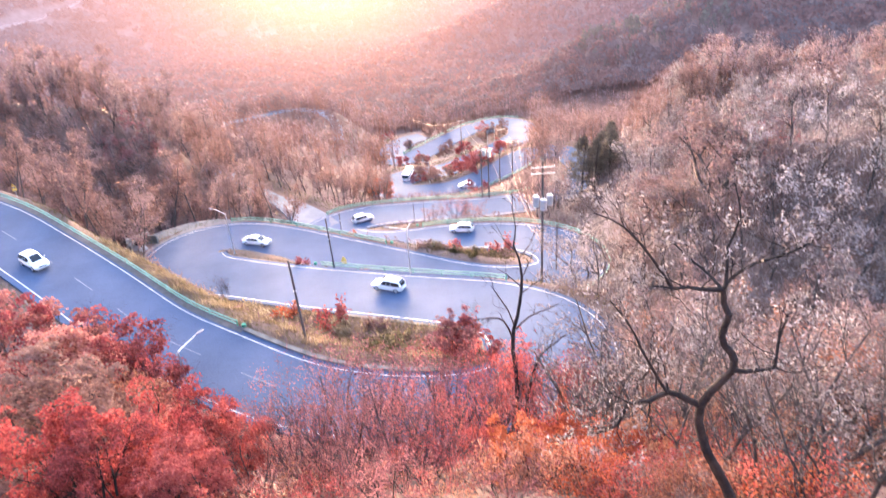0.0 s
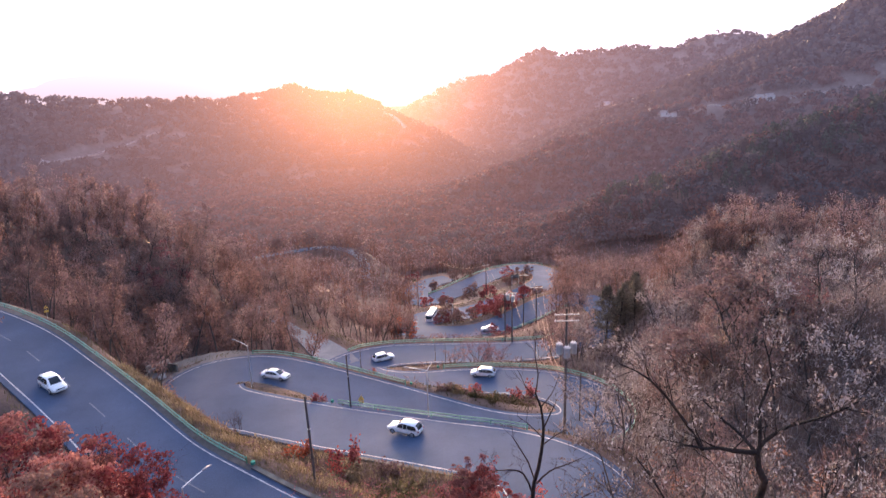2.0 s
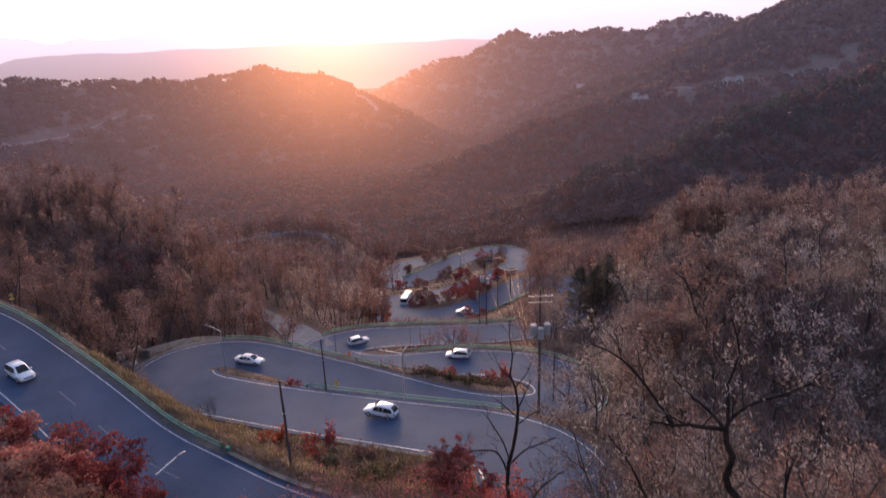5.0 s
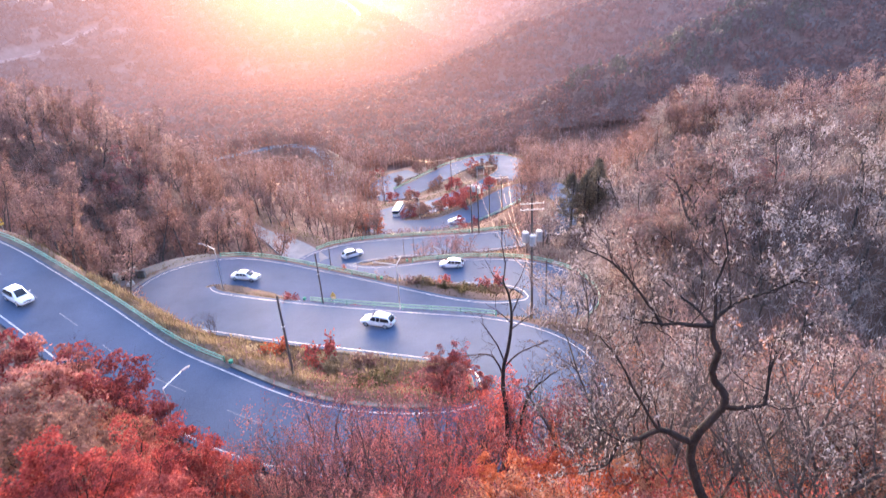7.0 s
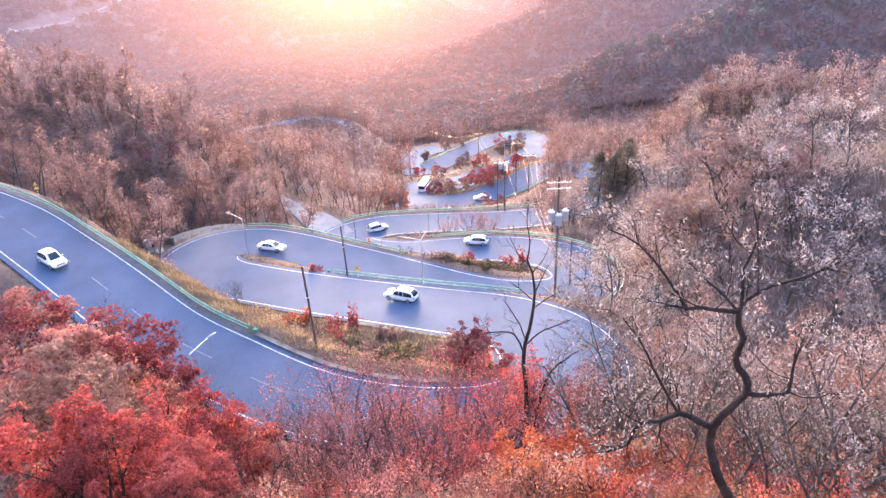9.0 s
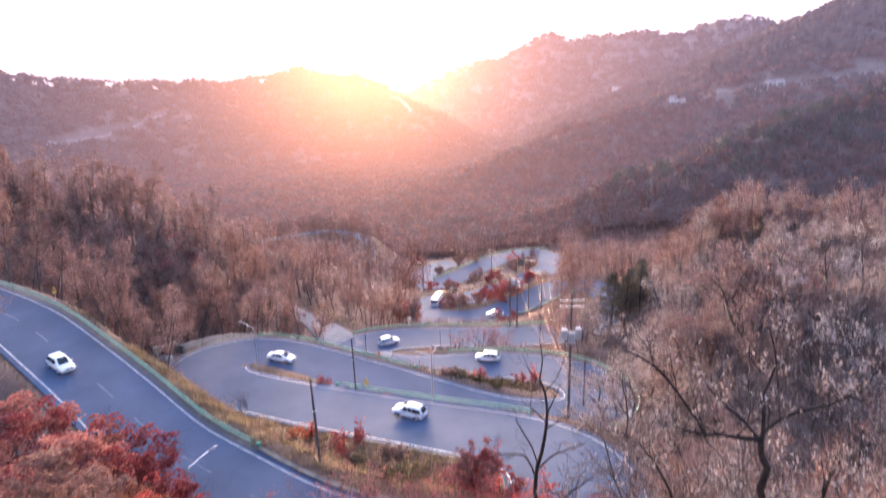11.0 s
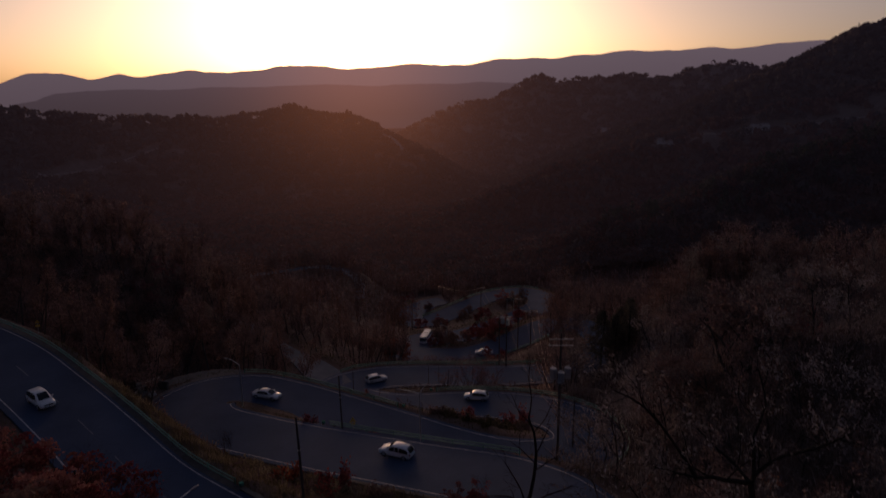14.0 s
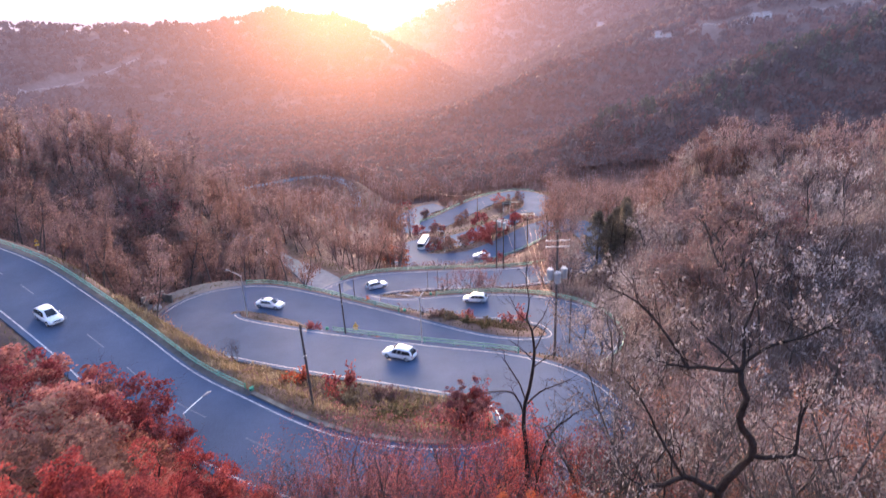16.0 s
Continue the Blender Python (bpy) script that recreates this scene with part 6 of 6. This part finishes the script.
for x, y, f, m, s, lab in [
    (-21.4, 86.4, 0, L_crimson, 1.2, "small crimson shrub on the traffic island"),
    (-11.2, 83.6, 1, L_orange, 1.15, "round orange shrub behind the guard rail"),
    (-14.0, 69.4, 0, L_crimson, 2.1, "dark crimson shrub on the grassy bank"),
    (-14.6, 66.8, 1, L_red, 1.5, "low red shrub on the grassy bank"),
    (-20.4, 71.6, 1, L_orange, 1.7, "orange-red shrub on the grassy bank"),
    (10.6, 101.0, 0, L_crimson, 2.3, "dark red shrub on the lower island"),
    (2.2, 103.6, 1, L_red, 1.8, "light red shrub on the lower island"),
    (0.2, 104.2, 0, L_rust, 1.8, "brown-red shrub on the lower island"),
    (-17.8, 117.6, 1, L_orange, 1.1, "low orange shrub at the island's tip"),
    (1.0, 69.0 - 9.5, 0, L_crimson, 1.6, "crimson shrub inside the hairpin"),
    (-3.0, 57.5, 1, L_pink, 2.0, "dusky red shrub inside the hairpin"),
    (0.5, 56.0, 0, L_crimson, 2.4, "crimson shrub inside the hairpin"),
    (-7.5, 56.5, 1, L_weeds, 2.0, "fading green shrub on the grassy bank"),
]:
    plant(("shrub", f), x, y, m, lab, "shrub", s)
rng = np.random.default_rng(91)
for x, y in [(11.3, 174.5), (1.7, 175.5), (-4.0, 181.0), (4.7, 182.5), (18.3, 184.0), (9.6, 189.0), (15.0, 196.0), (22.5, 202.0), (24.0, 212.0), (3.0, 212.0), (10.0, 224.0), (17.6, 229.0), (-5.0, 214.0), (23.0, 236.0), (-11.4, 205.0), (13.0, 179.0), (7.0, 178.5)]:
    plant(("small_maple", int(rng.integers(3))), x, y, (L_crimson, L_crimson, L_wood)[int(rng.integers(3))], "small dull red maple on the lower terraces", scale=rng.uniform(1.0, 1.5), group="maples on the lower terraces")
verge = MAIN[(MAIN[:, 1] > 163) & (MAIN[:, 1] < 262) & (np.arange(len(MAIN)) > HALF)]
for i in range(4, len(verge) - 4, 11):
    along = verge[i + 2, :2] - verge[i - 2, :2]
    side = np.array([along[1], -along[0]]) / np.hypot(*along) * (1 if (i // 11) % 2 else -1)
    x, y = verge[i, :2] + side * (verge[i, 3] + rng.uniform(1.9, 2.6))
    g, _ = road_distance(np.array([x]), np.array([y]))
    if g[0] > 1.3 and x < 0.146 * y:
        plant(("small_maple", i % 3), x, y, (L_crimson, L_wood, L_wood)[i % 3], "small dull red maple beside the lower road", scale=rng.uniform(0.9, 1.3), group="maples on the lower terraces")
plant(("vase", 0), 3.4, 121.5, L_pink, "thin half-bare tree with pink-red leaves between the lower roads", scale=0.95)
plant(("vase", 1), -1.5, 122.5, L_rust, "thin half-bare tree between the lower roads", scale=0.7)
plant(("vase", 1), 7.0, 124.0, L_rust, "thin brown tree between the lower roads", scale=0.75)
FORMS["bare", 0] = tree_meshes("bare", 60, many_stems(5, 3, 3.2, 0.05, 0.45, kids=(5, 4, 3), ratio=0.55, crook=0.25, lift=0.3, angle=0.6), 60, (0.1, 0.06), 0.05, M_bark, L_brown, 4)
plant(("bare", 0), -30.6, 78.6, L_brown, "leafless grey sapling on the bank", scale=0.95)
plant(("bare", 0), -14.6, 42.2, L_brown, "leafless sapling at the road's edge", scale=1.5)
plant(("bare", 0), -19.4, 42.6, L_brown, "leafless sapling at the road's edge", scale=1.35)


def pine(rng, out, tips):
    grow(rng, (0, 0, -0.5), (0, 0, 1), 13, 0.2, 0, out, [], 0.05, steps=8, lift=0.5)
    for i in range(70):
        z = 2.5 + 10 * (i / 70)
        a = i * 2.4
        w = (math.cos(a), math.sin(a), 0.1)
        grow(rng, (0, 0, z), w, (13.2 - z) * 0.42, 0.04, 1, out, tips, 0.2, (4,), 0.5, -0.05, 4)


FORMS["pine", 0] = tree_meshes("pine", 65, pine, 6500, (0.36, 0.09), 0.2, M_bark, L_pine, 4)
for x, y, s in [(31.2, 133.2, 1.2), (35.5, 134.5, 1.05), (33, 129, 0.9), (38.2, 137.2, 1.15), (36.2, 129.5, 0.85)]:
    plant(("pine", 0), x, y, L_pine, "dark green conifer at the edge of the woods", "conifer", s)

# hedge of brown bushes on the lower island
for i in range(34):
    u = i / 34
    x, y = -4.5 + 15.5 * u + rng.normal() * 0.7, 97.6 - 2.2 * math.sin(u * 3) + rng.normal() * 1.0
    if i % 3 == 2:
        x, y = 4 + rng.uniform(0, 7.5), rng.uniform(96, 101)
    plant(("shrub", i % 2), x, y, (L_weeds, L_brown, L_straw2, L_weeds)[i % 4], "brown-green bush in the hedge on the island", "shrub", rng.uniform(0.9, 1.4), group="hedge bushes")
for i in range(46):
    u = rng.uniform(0, 1)
    x, y = -40 + 40 * u + rng.normal() * 1.2, 79.5 - 22.5 * u + rng.normal() * 2.0
    g, _ = road_distance(np.array([x]), np.array([y]))
    if g[0] > 1.6:
        plant(("shrub", i % 2), x, y, (L_straw, L_weeds, L_straw2, L_brown)[i % 4], "dry tan bush on the grassy bank", "shrub", rng.uniform(0.8, 1.9), group="bushes on the bank")


def blades(name, x, y, z, rng, height, width, mat, label):
    n = len(x)
    h = rng.uniform(*height, n)[:, None]
    base = np.stack([x, y, z - 0.05], 1)
    lean = np.concatenate([rng.normal(size=(n, 2)) * 0.3, np.ones((n, 1))], 1) * h
    a = rng.uniform(0, 6.28, n)
    side = np.stack([np.cos(a), np.sin(a), np.zeros(n)], 1) * width / 2
    v = np.stack([base - side, base + side, base + side * 0.4 + lean, base - side * 0.4 + lean], 1).reshape(-1, 3)
    ob = new(name, mesh_from(name, v, np.arange(4 * n).reshape(n, 4), mat))
    return tagged(ob, label, "grass", kind="stuff")


def strewn(n, x0, x1, y0, y1, seed):
    r = np.random.default_rng(seed)
    return r.uniform(x0, x1, n), r.uniform(y0, y1, n), r


LOW = MAIN[:nearest(4, 48, 0, HALF)]
MID = MAIN[nearest(8, 52, 0, HALF):HALF]
x, y, r = strewn(90000, -44, 6, 48, 96, 92)
ga, _ = road_distance(x, y, LOW)
gb, _ = road_distance(x, y, MID)
patch = rough(x, y, 6, 9)
k = (ga > 1.15) & (gb > 1.0) & (ga < 15) & (gb < 15)
patch = np.where((ga < 3.2) & (x > -21), patch - 0.9, patch)
for pick, hh, m, lab in ((patch > 0.1, (0.3, 0.85), L_straw, "tall tan dry grass on the bank between the roads"), ((patch <= 0.1) & (patch > -0.45), (0.3, 0.8), L_straw2, "shorter brown grass on the bank between the roads"), (patch <= -0.45, (0.15, 0.4), L_weeds, "low green weeds on the bank between the roads")):
    kk = k & pick
    blades("dry_grass", x[kk], y[kk], ground_z(x[kk], y[kk]), r, hh, 0.07, m, lab)
x, y, r = strewn(120000, -60, 45, 48, 260, 93)
g, _ = road_distance(x, y)
k = (g > 1.0) & (g < 4.5) & (y > 60)
blades("verge_grass", x[k], y[k], ground_z(x[k], y[k]), r, (0.2, 0.6), 0.09, L_weeds, "fading grass and weeds along the road verges")

blades("island_grass", ISLAND_GRASS[:, 0], ISLAND_GRASS[:, 1], ISLAND_GRASS[:, 2], np.random.default_rng(18), (0.1, 0.35), 0.08, L_straw2, "short faded grass on the traffic island")

# forest floor: fallen twigs and brush
x, y, r = strewn(60000, -130, 120, 40, 200, 94)
g, _ = road_distance(x, y)
k = (g > 3) & (np.abs(np.arctan2(x, y)) < 0.75)
x, y = x[k], y[k]
c = np.stack([x, y, ground_z(x, y) + r.uniform(0, 1.1, len(x))], 1)
far_off = np.hypot(x, y) > 55
v, q = leaf_quads(r, c[far_off], 1.3, 0.12, -1.2)
tagged(new("undergrowth", mesh_from("undergrowth", v, q, L_brown)), "brown twigs and brush on the forest floor", "undergrowth", kind="stuff")
# thickets of upright saplings under the trees of the spurs
x, y, r = strewn(110000, 5, 110, 30, 165, 95)
g, _ = road_distance(x, y)
az = np.degrees(np.arctan2(x, y))
k = (g > 2.5) & (az > 9) & (az < 43) & (np.hypot(x, y) > 46) & (np.hypot(x, y) < 165)
x, y = x[k], y[k]
c = np.stack([x, y, ground_z(x, y) + r.uniform(0.4, 1.9, len(x))], 1)
v, q = leaf_quads(r, c, 1.9, 0.075, -2.2)
tagged(new("undergrowth", mesh_from("undergrowth", v, q, L_grey)), "grey upright saplings crowding under the trees", "undergrowth", kind="stuff")
# low red brush at the foot of the maples
for i, (x, y) in enumerate([(-9.2, 25.2), (-8.4, 23.0), (-6.6, 22.2), (-5.6, 21.0), (-4.4, 22.4), (-3.0, 21.6), (-2.2, 19.6), (-0.8, 19.0), (0.6, 20.6), (1.4, 18.6), (-3.6, 18.6), (-6.2, 18.8), (3.4, 19.4), (-7.6, 26.6), (-0.6, 22.6), (2.2, 23.0), (-2.6, 24.0), (-6.4, 25.0), (-8.2, 19.6), (-5.0, 17.4), (-2.8, 17.0), (-0.6, 16.6), (1.6, 16.8), (-7.0, 16.8), (-9.4, 21.4)]):
    plant(("brush", i % 2), x, y, (L_dusk, L_rust, L_dusk, L_crimson)[i % 4], "low red-leaved shrub at the foot of the maples", "shrub", rng.uniform(0.8, 1.2), group="low red shrubs")
# red undergrowth on the near slope
for i in range(210):
    x, y = polar(rng.uniform(6, 43), 18 + 38 * rng.uniform(0, 1) ** 1.4)
    g, _ = road_distance(np.array([x]), np.array([y]))
    if g[0] > 2.5:
        m = (L_rust, L_pink, L_red, L_rust, L_orange, L_brown)[i % 6]
        plant(("brush", i % 2), x, y, m, {L_orange: "orange-leaved shrub on the wooded slope", L_rust: "rust-brown shrub on the wooded slope", L_red: "red-leaved shrub on the wooded slope", L_pink: "dusky pink-leaved shrub on the wooded slope", L_brown: "brown twiggy shrub on the wooded slope"}[m], "shrub", rng.uniform(0.8, 1.5), group="undergrowth shrubs")
